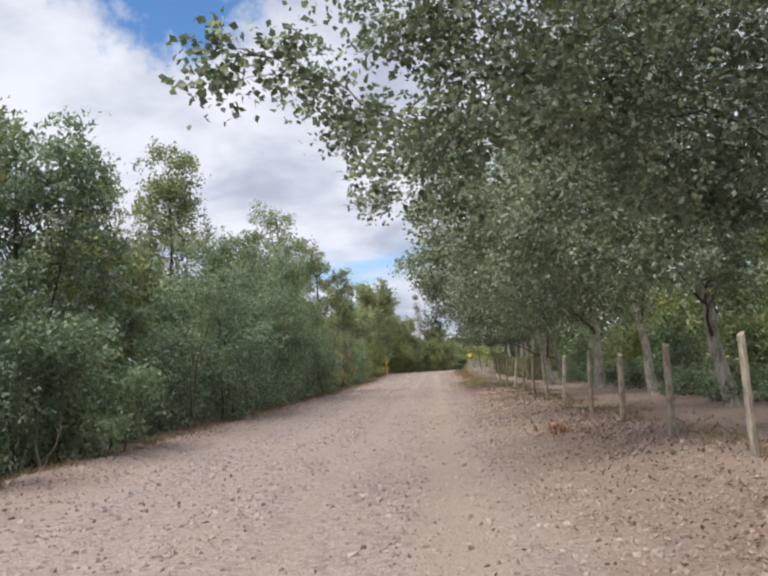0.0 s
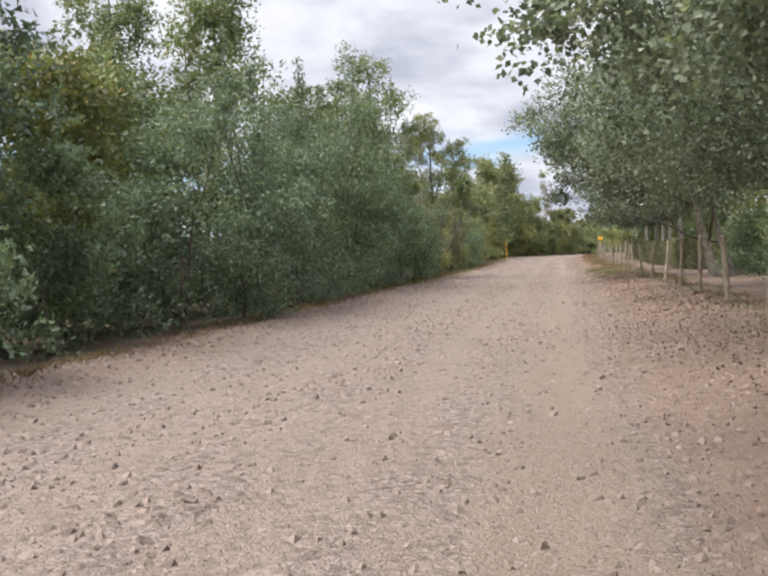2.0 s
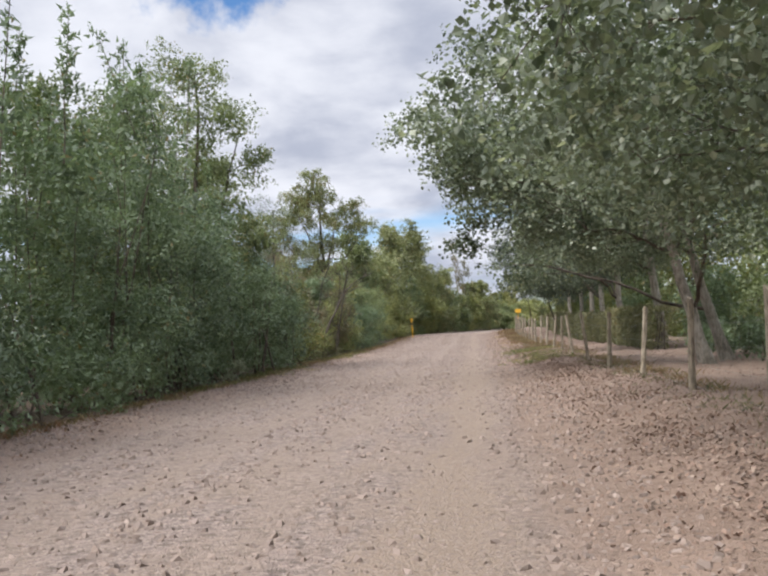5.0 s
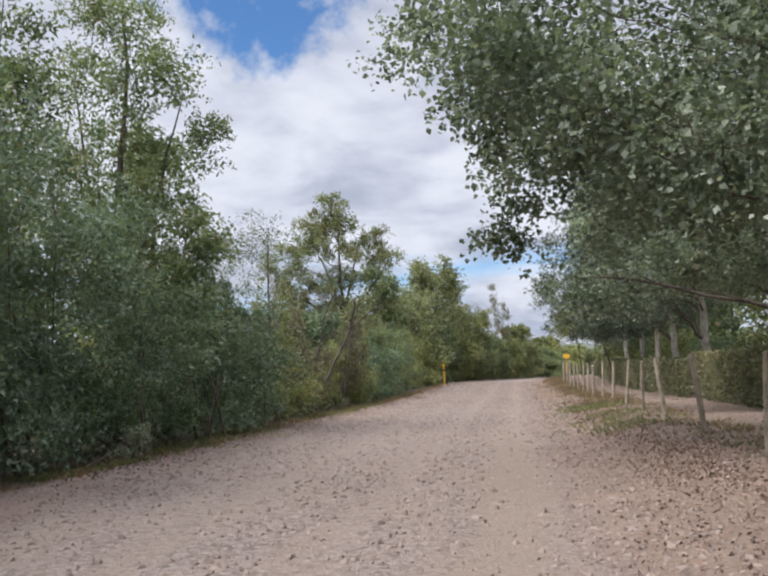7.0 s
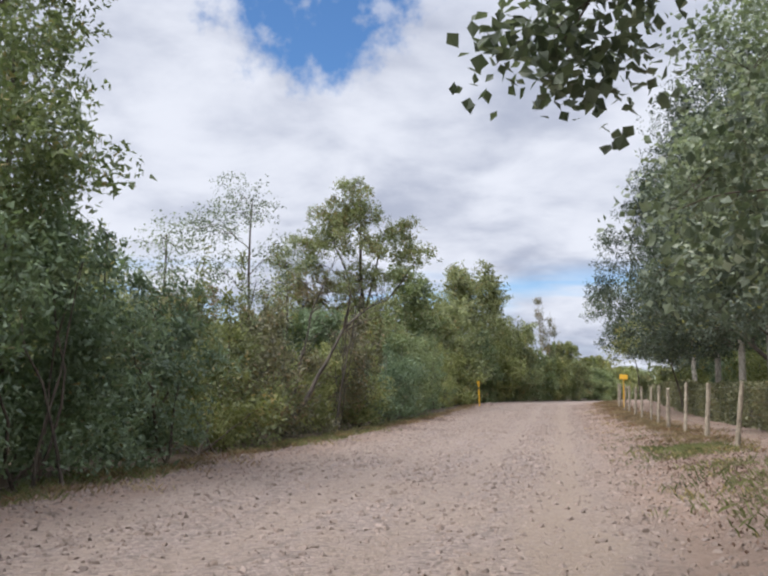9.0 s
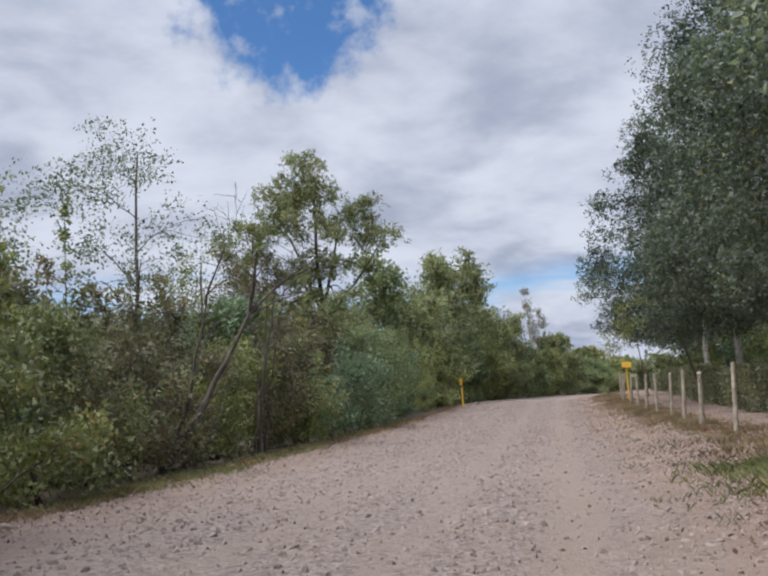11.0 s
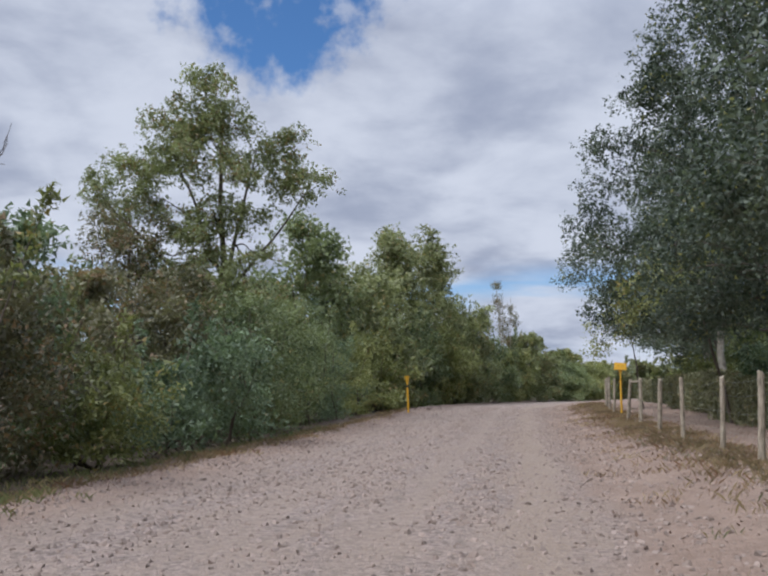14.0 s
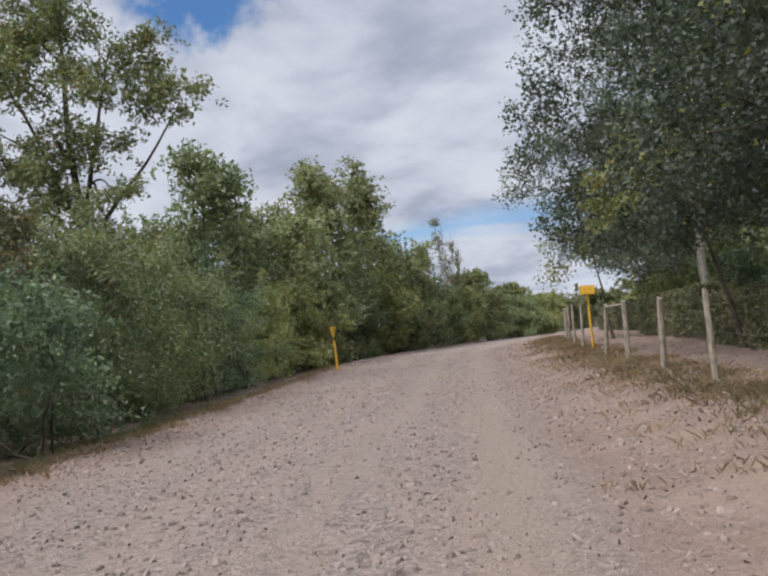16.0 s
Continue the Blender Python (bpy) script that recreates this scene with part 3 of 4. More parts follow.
poplar(6.0, 24.4, 10.5, 6.0, 2.2, 104, [(0, 0, -0.7, 0.4, 6.0, 0.13)])
poplar(5.6, 30.0, 10.0, 5.3, 2.3, 105)
poplar(5.4, 39.2, 9.0, 6.2, 2.2, 106, [(-0.25, -0.8, -1.7, -1.2, 5.5, 0.15), (0.5, 0.4, -1.1, 0.3, 5.8, 0.14)], density=0.95, wide=3.7, tips=[(-4.4, 2.6, 4.6, 1.2, 1.4, 0.8), (-4.6, 3.0, 6.2, 1.3, 1.5, 0.8), (-5.7, 0.8, 5.8, 1.3, 1.2, 0.6), (-5.0, 0.0, 4.9, 1.1, 1.4, 0.7), (-4.2, -0.3, 4.0, 1.1, 1.4, 0.7), (-5.2, 0.0, 6.9, 1.2, 1.5, 0.7), (-5.3, 1.5, 3.05, 0.45, 0.5, 0.26), (-4.9, 1.3, 3.7, 0.5, 0.6, 0.3), (-5.1, 1.0, 4.4, 0.6, 0.7, 0.4), (-3.0, 0.0, 3.2, 1.2, 1.6, 0.6)], label="poplar with two leaning grey trunks and drooping grey-green leaves")
poplar(6.2, 48.0, 10.0, 4.7, 2.6, 107, density=1.15, wide=3.8)
poplar(6.9, 58.5, 11.0, 4.6, 2.6, 108, density=0.9, leaf=WHITE_POPLAR, label="tall poplar with straight trunk beside a clipped hedge")
poplar(7.2, 67.0, 12.0, 4.4, 2.8, 109, density=0.9, leaf=WHITE_POPLAR)
poplar(7.4, 73.6, 16.0, 4.6, 2.5, 110, density=1.0, leaf=WHITE_POPLAR, wide=3.6)
poplar(7.6, 80.0, 15.0, 5.6, 2.5, 111, density=1.0, leaf=WHITE_POPLAR, wide=3.6, tips=[(-4.5, 0.0, 8.6, 1.0, 1.3, 0.7), (-4.8, 0.4, 7.3, 1.0, 1.3, 0.7), (-5.6, 0.0, 6.0, 1.0, 1.2, 0.6), (-3.6, -0.3, 10.0, 1.0, 1.3, 0.8), (-3.0, 0.3, 11.4, 0.9, 1.2, 0.8)])
poplar(7.6, 87.5, 12.0, 5.6, 2.8, 112, density=1.0, leaf=WHITE_POPLAR, wide=3.8)

tree("small_tree", "small tree with drooping bright yellow-green leaves among darker poplars", 5.7, 78.0, [(0, 0, -0.9, -0.3, 3.6, 0.06)],
     [(-2.0, -0.8, 4.0, 0.9, 1.0, 0.45), (-2.6, -1.2, 3.5, 0.7, 0.8, 0.35), (-1.2, -0.4, 4.4, 0.8, 0.9, 0.5), (-2.9, -0.9, 3.0, 0.5, 0.6, 0.3)], SHRUB_YELLOW, TWIG, 121, 14, 0.42, 9, 8, 0.13, 0.07, 0.35, 0.5)

poplar(9.0, 97.0, 11.0, 4.6, 2.2, 113, density=0.8, leaf=WHITE_POPLAR, wide=4.0)
poplar(11.0, 106.0, 10.0, 4.6, 2.0, 114, density=0.8, leaf=WHITE_POPLAR, wide=4.0)

# yellowing small tree beside the fence, near the sign
tree("small_tree", "small tree with drooping yellow-green leaves beside the fence", 4.8, 89.5, [(0, 0, -0.4, 0, 3.2, 0.06)],
     [(-1.2, 0, 3.3, 1.0, 1.2, 0.7), (-1.7, 0.5, 2.6, 0.8, 1.0, 0.5), (-0.6, -0.5, 3.9, 0.8, 0.9, 0.6)], SHRUB_YELLOW, TWIG, 120, 14, 0.4, 10, 8, 0.12, 0.06, 0.35, 0.5)


def backdrop_tree(x, y, h, r, leaf, seed, label, low=0.8, group="woodland trees", size=0.2):
    rng = np.random.default_rng(seed)
    blobs = []
    for k in range(7):
        f = k / 6
        w = r * (0.95 - 0.55 * abs(f - 0.4))
        blobs.append((rng.normal(0, 0.35 * r), rng.normal(0, 0.35 * r), low + 0.8 + f * (h - low - 1.6), w * 0.75, w * 0.75, 0.17 * h))
    return tree("woodland_tree", label, x, y, [(0, 0, 0.2, 0.1, h * 0.75, 0.14)], blobs, leaf, TWIG, seed, 13, 0.5, 9, 5, size * 1.15, size * 0.8, 0.5, 0.2, False, group, 0.35, True, 50)


for k, (x, y, h, r) in enumerate([(13, 12, 8, 4), (14, 21, 8, 4), (12.5, 30, 8, 4), (13, 39, 9, 4.2), (13, 50, 8, 4), (14, 60, 9, 4.2), (13, 70, 9, 4.2), (12.5, 80, 9, 4.2), (13, 91, 9, 4.2), (12, 102, 8, 4.2), (15.5, 112, 7, 4.2), (21, 124, 7, 4.5), (18, 16, 9, 4), (19, 34, 9, 4.5), (19, 55, 9, 4.5), (19, 76, 9, 4.5)]):
    backdrop_tree(x, y, h, r, TREE_GREEN if k % 3 else SHRUB_YELLOW, 200 + k, "leafy green garden tree in the shade behind the fence", 0.4, "trees behind the poplars", 0.24)


# the shrubs and trees on the other side of the track
THICKET = "shrubs along the track"


def thicket(x, y, h, leaf, seed, label, wide=1.5, deep=1.2, density=1.0, shoots=0, length=0.092, open_foot=False, rows=4):
    rng = np.random.default_rng(seed)
    blobs = []
    for k in range(rows):
        f = (k + 0.5) / rows
        w = (1.0 - 0.5 * max(0.0, f - 0.45)) * (0.7 if open_foot and k == 0 else 1.0)
        for side in (-0.5, 0.5):
            blobs.append((rng.normal(0, 0.32) - (0.4 if k == 0 else 0.0), side * wide * w + rng.normal(0, 0.35), 0.12 + f * (h - 0.3) * rng.uniform(0.85, 1.12), deep * w * rng.uniform(0.6, 1.1), wide * rng.uniform(0.5, 0.8) * w, 0.62 * h / rows))
    inner = 25 if density < 0.85 and length < 0.15 else 130
    return shrub("shrub", label, x, y, blobs, leaf, seed, 12, 0.45, max(3, int(24 * density)), 9, length, length * 0.56, 0.36, 0.02, 12 if inner == 25 else 6, THICKET, 0.2, shoots, inner)


DARK, BLUE, OLIVE, BROWN = ("dense dark green shrub at the edge of the track", "grey-green leafy shrub at the edge of the track",
                            "yellowing leafy shrub beside the gravel track", "thin brownish shrub with bare stems beside the track")
for k, (x, y, h, leaf, label, wide, dens, shoots) in enumerate([
        (-6.9, -1.0, 2.6, SHRUB_DARK, DARK, 1.7, 0.4, 0), (-6.8, 3.0, 2.8, SHRUB_DARK, DARK, 1.8, 0.4, 0), (-6.7, 6.6, 2.6, SHRUB_BLUE, BLUE, 1.6, 0.7, 0),
        (-6.6, 9.8, 2.4, SHRUB_DARK, DARK, 1.5, 1.1, 0), (-6.6, 12.8, 2.3, SHRUB_DARK, DARK, 1.5, 1.2, 0), (-6.3, 15.0, 2.0, SHRUB_DARK, "rounded bright green shrub at the edge of the track", 1.3, 1.3, 1),
        (-7.4, 18.6, 3.0, SHRUB_DARK, DARK, 1.4, 1.2, 2), (-6.8, 21.6, 3.6, SHRUB_BLUE, BLUE, 1.6, 1.3, 4), (-6.7, 24.8, 4.2, SHRUB_BLUE, BLUE, 1.7, 1.3, 4),
        (-6.8, 28.2, 4.6, SHRUB_BLUE, BLUE, 1.7, 1.3, 4), (-6.9, 31.6, 5.2, SHRUB_DARK, DARK, 1.7, 1.3, 7), (-7.0, 35.0, 5.4, SHRUB_DARK, DARK, 1.7, 1.3, 8),
        (-6.8, 38.4, 5.0, SHRUB_BLUE, BLUE, 1.7, 1.2, 8), (-6.8, 41.8, 4.4, SHRUB_DARK, DARK, 1.7, 1.2, 3), (-6.7, 45.2, 3.9, SHRUB_DARK, DARK, 1.6, 1.2, 2),
        (-6.6, 48.2, 2.9, SHRUB_BLUE, BLUE, 1.4, 1.2, 2), (-6.5, 51.0, 1.9, SHRUB_YELLOW, OLIVE, 1.3, 0.9, 2), (-7.6, 53.2, 3.3, SUNLIT_GREEN, OLIVE, 1.4, 1.05, 5),
        (-7.7, 55.8, 2.8, SHRUB_BROWN, BROWN, 1.4, 1.05, 6), (-7.7, 58.2, 2.6999999999999997, SHRUB_BROWN, BROWN, 1.4, 1.05, 5), (-7.7, 60.8, 2.5999999999999996, SHRUB_YELLOW, OLIVE, 1.4, 1.05, 4),
        (-7.6, 63.6, 2.5999999999999996, SHRUB_BROWN, BROWN, 1.4, 1.05, 3), (-7.2, 66.2, 2.2, SHRUB_YELLOW, OLIVE, 1.4, 0.9, 2), (-7.2, 69.0, 2.5, SHRUB_DARK, DARK, 1.5, 1.1, 3),
        (-7.3, 72.0, 2.8, SHRUB_DARK, DARK, 1.5, 1.1, 3), (-7.5, 75.0, 3.6, TREE_GREEN, DARK, 1.6, 1.1, 3), (-7.5, 78.4, 3.8, TREE_GREEN, DARK, 1.7, 1.0, 2),
        (-7.5, 82.0, 3.6, TREE_GREEN, DARK, 1.8, 1.0, 2), (-7.6, 86.0, 3.4, SHRUB_DARK, DARK, 1.9, 0.9, 2), (-7.4, 90.4, 3.3, SHRUB_YELLOW, OLIVE, 2.0, 0.9, 2)]):
    thicket(x + (0.35 if y < 50 else 0.0) + (0.35 if 23 < y < 37 else 0.0) + (0.35 if 52 < y < 76 else 0.0), y, h, leaf, 300 + k, label, wide, 1.25, dens, shoots, rows=3 if h < 3 else 4)
for k, (x, y, h) in enumerate([(-6.6, 95, 3.8), (-6.0, 100, 4.4), (-5.2, 105, 4.8), (-4.2, 110, 4.9), (-3.0, 115, 4.7), (-1.6, 120, 4.4), (0.2, 125, 4.0), (2.4, 130, 3.8), (5.0, 135, 3.6), (7.6, 140, 3.5), (11.0, 146, 3.5)]):
    thicket(x - 0.8, y, h, (SHRUB_YELLOW, OLIVE_TREE, TREE_GREEN)[k % 3], 360 + k, (OLIVE, OLIVE, DARK)[k % 3], 2.9, 2.2, 0.9, 3, 0.17, rows=3)

for k in range(27):
    rng = np.random.default_rng(900 + k)
    y = 8.0 + 3.0 * k
    blobs = [(rng.normal(0, 0.2), s * 0.9 + rng.normal(0, 0.2), 0.55 + 0.3 * j, 0.7, 0.9, 0.5) for s in (-1, 0, 1) for j in (0, 1, 2)]
    shrub("undergrowth", "low dark tangled undergrowth behind the shrubs", (-8.4 if y < 52 else -8.9) + rng.normal(0, 0.2), y, blobs, SHRUB_DARK, 900 + k, 8, 0.55, 12, 8, 0.12, 0.075, 0.35, 0.0, 4, "undergrowth", 0.2, 0, 40)

# second row, taller, behind the shrubs
BACK = "trees behind the thicket"


def leafy_tree(x, y, h, r, leaf, seed, label, low=1.0, density=1.0, length=0.118, lean=(0, 0), per_blob=17, n=10, gaps=0.34):
    """Several stems that rise together under a tall uneven crown of upright masses."""
    rng = np.random.default_rng(seed)
    blobs = []
    for k in range(n):
        f = k / (n - 1)
        w = r * (0.45 + 0.55 * math.sin(math.pi * (0.15 + 0.75 * f)))
        a = k * 2.4 + rng.uniform(0, 1)
        off = w * 0.6 * (1 - 0.55 * f)
        blobs.append((lean[0] * f + off * math.cos(a), lean[1] * f + off * math.sin(a), low + 0.5 + f * (h - low - 1.3), w * rng.uniform(0.5, 0.68), w * rng.uniform(0.5, 0.68), 0.15 * (h - low) * rng.uniform(0.8, 1.2)))
    for k in range(3):
        a = rng.uniform(0, 6.28)
        blobs.append((lean[0] + 0.55 * r * math.cos(a), lean[1] + 0.55 * r * math.sin(a), h * rng.uniform(0.78, 0.93), 0.3 * r, 0.3 * r, 0.1 * h))
    trunks = [(0.1, 0, lean[0] * 0.9, lean[1] * 0.9, h * 0.9, 0.06 + 0.005 * h), (-0.1, 0.2, 0.4 * r, 0.3 * r, h * 0.7, 0.06), (0, -0.2, -0.3 * r, -0.4 * r, h * 0.75, 0.06)]
    return tree("tree", label, x, y, trunks, blobs, leaf, TWIG, seed, per_blob, gaps, max(3, int(16 * density)), 7, length * 1.06, length * 0.66, 0.36, 0.05, True, BACK, 0.3, True, int(70 * density ** 3), 0.45, 1.2)


GREEN, PALE = "green leafy riverside tree rising behind the shrubs", "tree with yellow-green upright foliage behind the shrubs"
for k, (x, y, h, r, leaf, label, dens) in enumerate([
        (-8.7, 13.0, 6.2, 2.4, TREE_GREEN, GREEN, 0.9), (-8.6, 17.5, 7.0, 2.4, SHRUB_BLUE, GREEN, 1.0),
        (-9.2, 22.0, 5.6, 2.4, SHRUB_YELLOW, PALE, 1.0), (-9.4, 26.0, 6.0, 2.3, TREE_GREEN, GREEN, 1.0), (-13.0, 32.0, 10.2, 1.9, TREE_GREEN, GREEN, 1.0), (-9.9, 32.4, 10.3, 1.9, TREE_GREEN, GREEN, 1.0),
        (-8.8, 38.0, 7.4, 2.0, TREE_GREEN, PALE, 1.0), (-12.0, 46.0, 6.6, 2.2, SUNLIT_GREEN, PALE, 0.9), (-9.2, 41.6, 8.2, 2.0, TREE_GREEN, GREEN, 0.8), (-8.4, 47.4, 7.6, 1.9, TREE_GREEN, GREEN, 0.8),
        (-10.5, 52.0, 5.0, 2.2, SUNLIT_GREEN, PALE, 0.9), (-10.2, 56.4, 3.9, 2.2, SHRUB_BROWN, GREEN, 0.9), (-10.0, 61.4, 3.9, 2.2, SHRUB_BROWN, GREEN, 0.9), (-8.6, 65.2, 4.5, 1.7, SHRUB_DARK, GREEN, 1.0),
        (-10.5, 70.0, 4.4, 2.2, SHRUB_BROWN, PALE, 0.9), (-10.0, 76.0, 5.0, 2.2, SHRUB_BROWN, PALE, 0.8), (-13.4, 80.5, 8.0, 2.0, SHRUB_BROWN, "tree with sparse reddish-brown autumn leaves", 0.6)]):
    leafy_tree(x, y, h, r, leaf, 400 + k, label, 1.0, dens)

# the tree that leans over the shrubs, its crown in separate tufts
tree("tree", "tall dark green tree with separate leafy tufts leaning over the shrubs", -8.2, 45.0, [(0, 0, 0.2, 0, 9.4, 0.13), (0.1, 0.1, 1.5, 0.1, 7.4, 0.07, 2.6), (0, -0.1, -0.9, 0, 7.8, 0.07, 2.2)],
     [(dx, 0.5 * math.sin(7 * dx), z, r, r * 1.1, r * 0.72) for dx, z, r in (
         (0.5, 8.0, 1.0), (1.6, 7.8, 0.75), (-0.8, 8.2, 1.0), (2.0, 6.7, 0.55), (1.3, 6.3, 0.85), (0.1, 6.7, 0.95), (-1.0, 6.3, 1.0), (0.8, 5.3, 0.7), (-0.3, 5.0, 0.85), (1.8, 4.7, 0.6), (2.2, 4.2, 0.45),
         (1.1, 4.1, 0.75), (0.0, 3.8, 0.85), (0.6, 9.3, 0.9), (-0.5, 9.7, 0.8), (1.7, 3.4, 0.6), (0.7, 3.0, 0.85), (-1.3, 4.6, 0.9))],
     TREE_GREEN, TWIG, 480, 22, 0.42, 13, 10, 0.10, 0.06, 0.34, 0.15, True, BACK, 0.3, True, 25, 0.5, 1.0)

# the large open-crowned tree and its neighbours
tree("large_tree", "large open-crowned tree with dark forked limbs and olive leaves", -10.2, 82.5,
     [(0, 0, -0.9, 0.4, 12.0, 0.18), (-0.3, 0.15, 2.5, 1.0, 8.8, 0.075, 4.8), (-0.2, 0.1, -4.8, -0.8, 8.2, 0.1, 3.6), (-0.35, 0.15, -2.4, -0.6, 10.2, 0.085, 5.0), (-0.4, 0.2, 0.8, 0.2, 10.4, 0.085, 5.4)],
     [(dx, dy, z, r, r * 1.2, r * 0.7) for dx, dy, z, r in (
         (-1.1, -0.4, 12.5, 0.85), (-0.5, -0.6, 11.8, 0.85), (-1.6, 0.2, 11.6, 0.9), (-0.1, -0.3, 11.0, 0.95), (-2.4, -0.2, 10.8, 1.1), (-1.2, 0.3, 10.5, 1.1), (2.0, 0.2, 10.5, 0.6), (1.2, 0.5, 9.9, 0.9), (0.4, -0.5, 9.3, 1.1), (2.3, 0.6, 9.3, 0.7),
         (2.7, 0.5, 8.6, 0.8), (1.7, 0.3, 8.6, 0.7), (-1.9, -0.6, 9.4, 1.2), (-3.3, 0.2, 9.9, 0.9), (-4.0, -0.4, 9.3, 0.9), (-5.4, -0.3, 8.7, 0.8), (-4.7, 0.3, 8.0, 0.8), (-3.2, -0.5, 8.2, 0.95), (-4.5, -0.4, 7.0, 0.75), (-2.2, 0.3, 7.2, 1.0),
         (-0.7, -0.6, 7.6, 1.1), (0.4, -0.3, 7.4, 0.8), (-1.1, -0.8, 6.4, 0.9), (-0.2, -0.9, 5.7, 0.9), (-3.4, -0.2, 6.0, 0.85), (-2.0, -0.7, 5.4, 0.9), (-3.7, 0.2, 5.0, 1.0), (0.9, -0.6, 6.1, 0.6), (-0.4, -1.0, 4.6, 1.1), (0.9, -0.7, 4.6, 1.0), (-1.6, -0.9, 4.1, 1.2))],
     OLIVE_TREE, TWIG, 500, 23, 0.46, 12, 10, 0.13, 0.08, 0.36, 0.1, True, "", 0.35, True, 20, 0.5, 1.0)
for k, (x, y, h, r, leaf, dens) in enumerate([(-10.0, 92.5, 9.4, 2.4, TREE_GREEN, 0.8), (-9.6, 98.0, 7.4, 2.6, SUNLIT_GREEN, 0.8), (-8.0, 108.0, 11.3, 2.6, SUNLIT_GREEN, 1.0), (-6.0, 113.0, 11.8, 2.4, SUNLIT_GREEN, 1.0),
                                              (-9.0, 103.0, 8.4, 2.8, SUNLIT_GREEN, 0.9), (-4.4, 121.0, 7.8, 2.8, SUNLIT_GREEN, 0.9), (-12.5, 88.0, 6.0, 2.6, SHRUB_BROWN, 0.8), (-13.0, 96.0, 7.0, 3.0, TREE_GREEN, 0.8)]):
    leafy_tree(x, y, h, r, leaf, 520 + k, PALE if leaf is SUNLIT_GREEN else GREEN, 1.0, dens, 0.19, per_blob=13, gaps=0.62)
# distant bare poplar and low trees
tree("columnar_poplar", "distant slender half-bare poplar leaning over the treeline", -1.6, 150.0, [(0, 0, -1.3, 0, 13.4, 0.14), (0.5, 0, 0.4, 0, 11.5, 0.06), (0.8, 0, 1.0, 0, 10.6, 0.05)],
     [(-0.2, 0, 7, 0.9, 0.9, 1.2), (-0.5, 0, 8.6, 0.6, 0.6, 1.1), (-0.8, 0, 10.0, 0.45, 0.45, 1.1), (-1.0, 0, 11.4, 0.4, 0.4, 1.1), (-1.2, 0, 12.8, 0.28, 0.28, 0.8), (0.4, 0, 9.6, 0.25, 0.25, 1.0), (0.9, 0, 8.6, 0.3, 0.3, 1.0)], SHRUB_BROWN, BARK, 540, 34, 0.5, 9, 6, 0.14, 0.08, 0.4, -0.4, True, "", 0.2, True, 10)
for k, (x, y, h, r) in enumerate([(0, 152, 7.6, 3.2), (4.5, 158, 6.0, 3.2), (-6.2, 139, 7.8, 2.6), (9, 160, 4.8, 3.2), (14, 156, 4.4, 3.0), (18, 150, 4.2, 3.0), (23, 145, 4.4, 3.0), (24, 162, 5, 3.2)]):
    leafy_tree(x, y, h, r, (SUNLIT_GREEN, SHRUB_YELLOW)[k % 2], 560 + k, "distant tree beyond the bend of the track", 0.6, 0.7, 0.3, per_blob=13)
for k in range(13):
    backdrop_tree(-16 - 2.0 * (k % 3), -6 + 10.0 * k, 5.0 + (k % 2) * 0.8, 3.6, (TREE_GREEN, SHRUB_DARK, SHRUB_BROWN)[k % 3], 600 + k, "low green tree filling the wood behind", 0.2, "trees deep in the wood", 0.22)

# far hills
hx = np.linspace(-500, 700, 90)
hz = 20 + 14 * np.sin(hx / 130.0) + 6 * np.sin(hx / 37.0 + 1) + 2.5 * np.sin(hx / 9.0)
hv = np.concatenate([np.stack([hx, np.full(90, 820.0 + 60 * k), np.clip(hz * f, -1, None)], -1) for k, f in enumerate((0.0, 0.45, 0.8, 1.0, 0.7, -0.1))])
hi, hj = np.meshgrid(np.arange(5), np.arange(89), indexing="ij")
hq = np.stack([hi * 90 + hj, hi * 90 + hj + 1, (hi + 1) * 90 + hj + 1, (hi + 1) * 90 + hj], -1).reshape(-1, 4)
HILL, _t, _s = surface("wooded_hill", 0.95)
link(_t, blend(_t, fbm(_t, _t.nodes.new("ShaderNodeTexCoord").outputs["Object"], 0.06, 6.0, 0.7), (0.06, 0.08, 0.06), (0.17, 0.19, 0.15)), _s.inputs["Base Color"])
tagged(piece("backdrop", raw_mesh("backdrop", hv, hq, HILL, True)), "low wooded hills far beyond the trees", "hill", kind="structure")

# thin tree with few leaves, and the dead limbs beside it
for k, (x, y, h, wide, leaf) in enumerate([(-9.5, 60.9, 7.7, 1.6, POPLAR), (-10.4, 56.8, 5.8, 1.0, POPLAR), (-9.4, 64.4, 5.4, 0.8, SHRUB_YELLOW)]):
    rng = np.random.default_rng(700 + k)
    blobs = [(rng.normal(0, 0.5) * wide * (1.3 - 0.8 * f), rng.normal(0, 0.7) * wide * (1.3 - 0.8 * f), 2.2 + f * (h - 2.6), 0.7 * wide, 0.8 * wide, 0.55) for f in np.linspace(0, 1, 12)]
    tree("thin_tree", "slender tree with sparse small leaves against the sky", x, y, [(0, 0, 0.1, 0.2, h * 0.95, 0.08)], blobs, leaf, TWIG, 700 + k, 17, 0.45, 8, 7, 0.085, 0.05, 0.36, 0.2, True, "thin trees by the track")


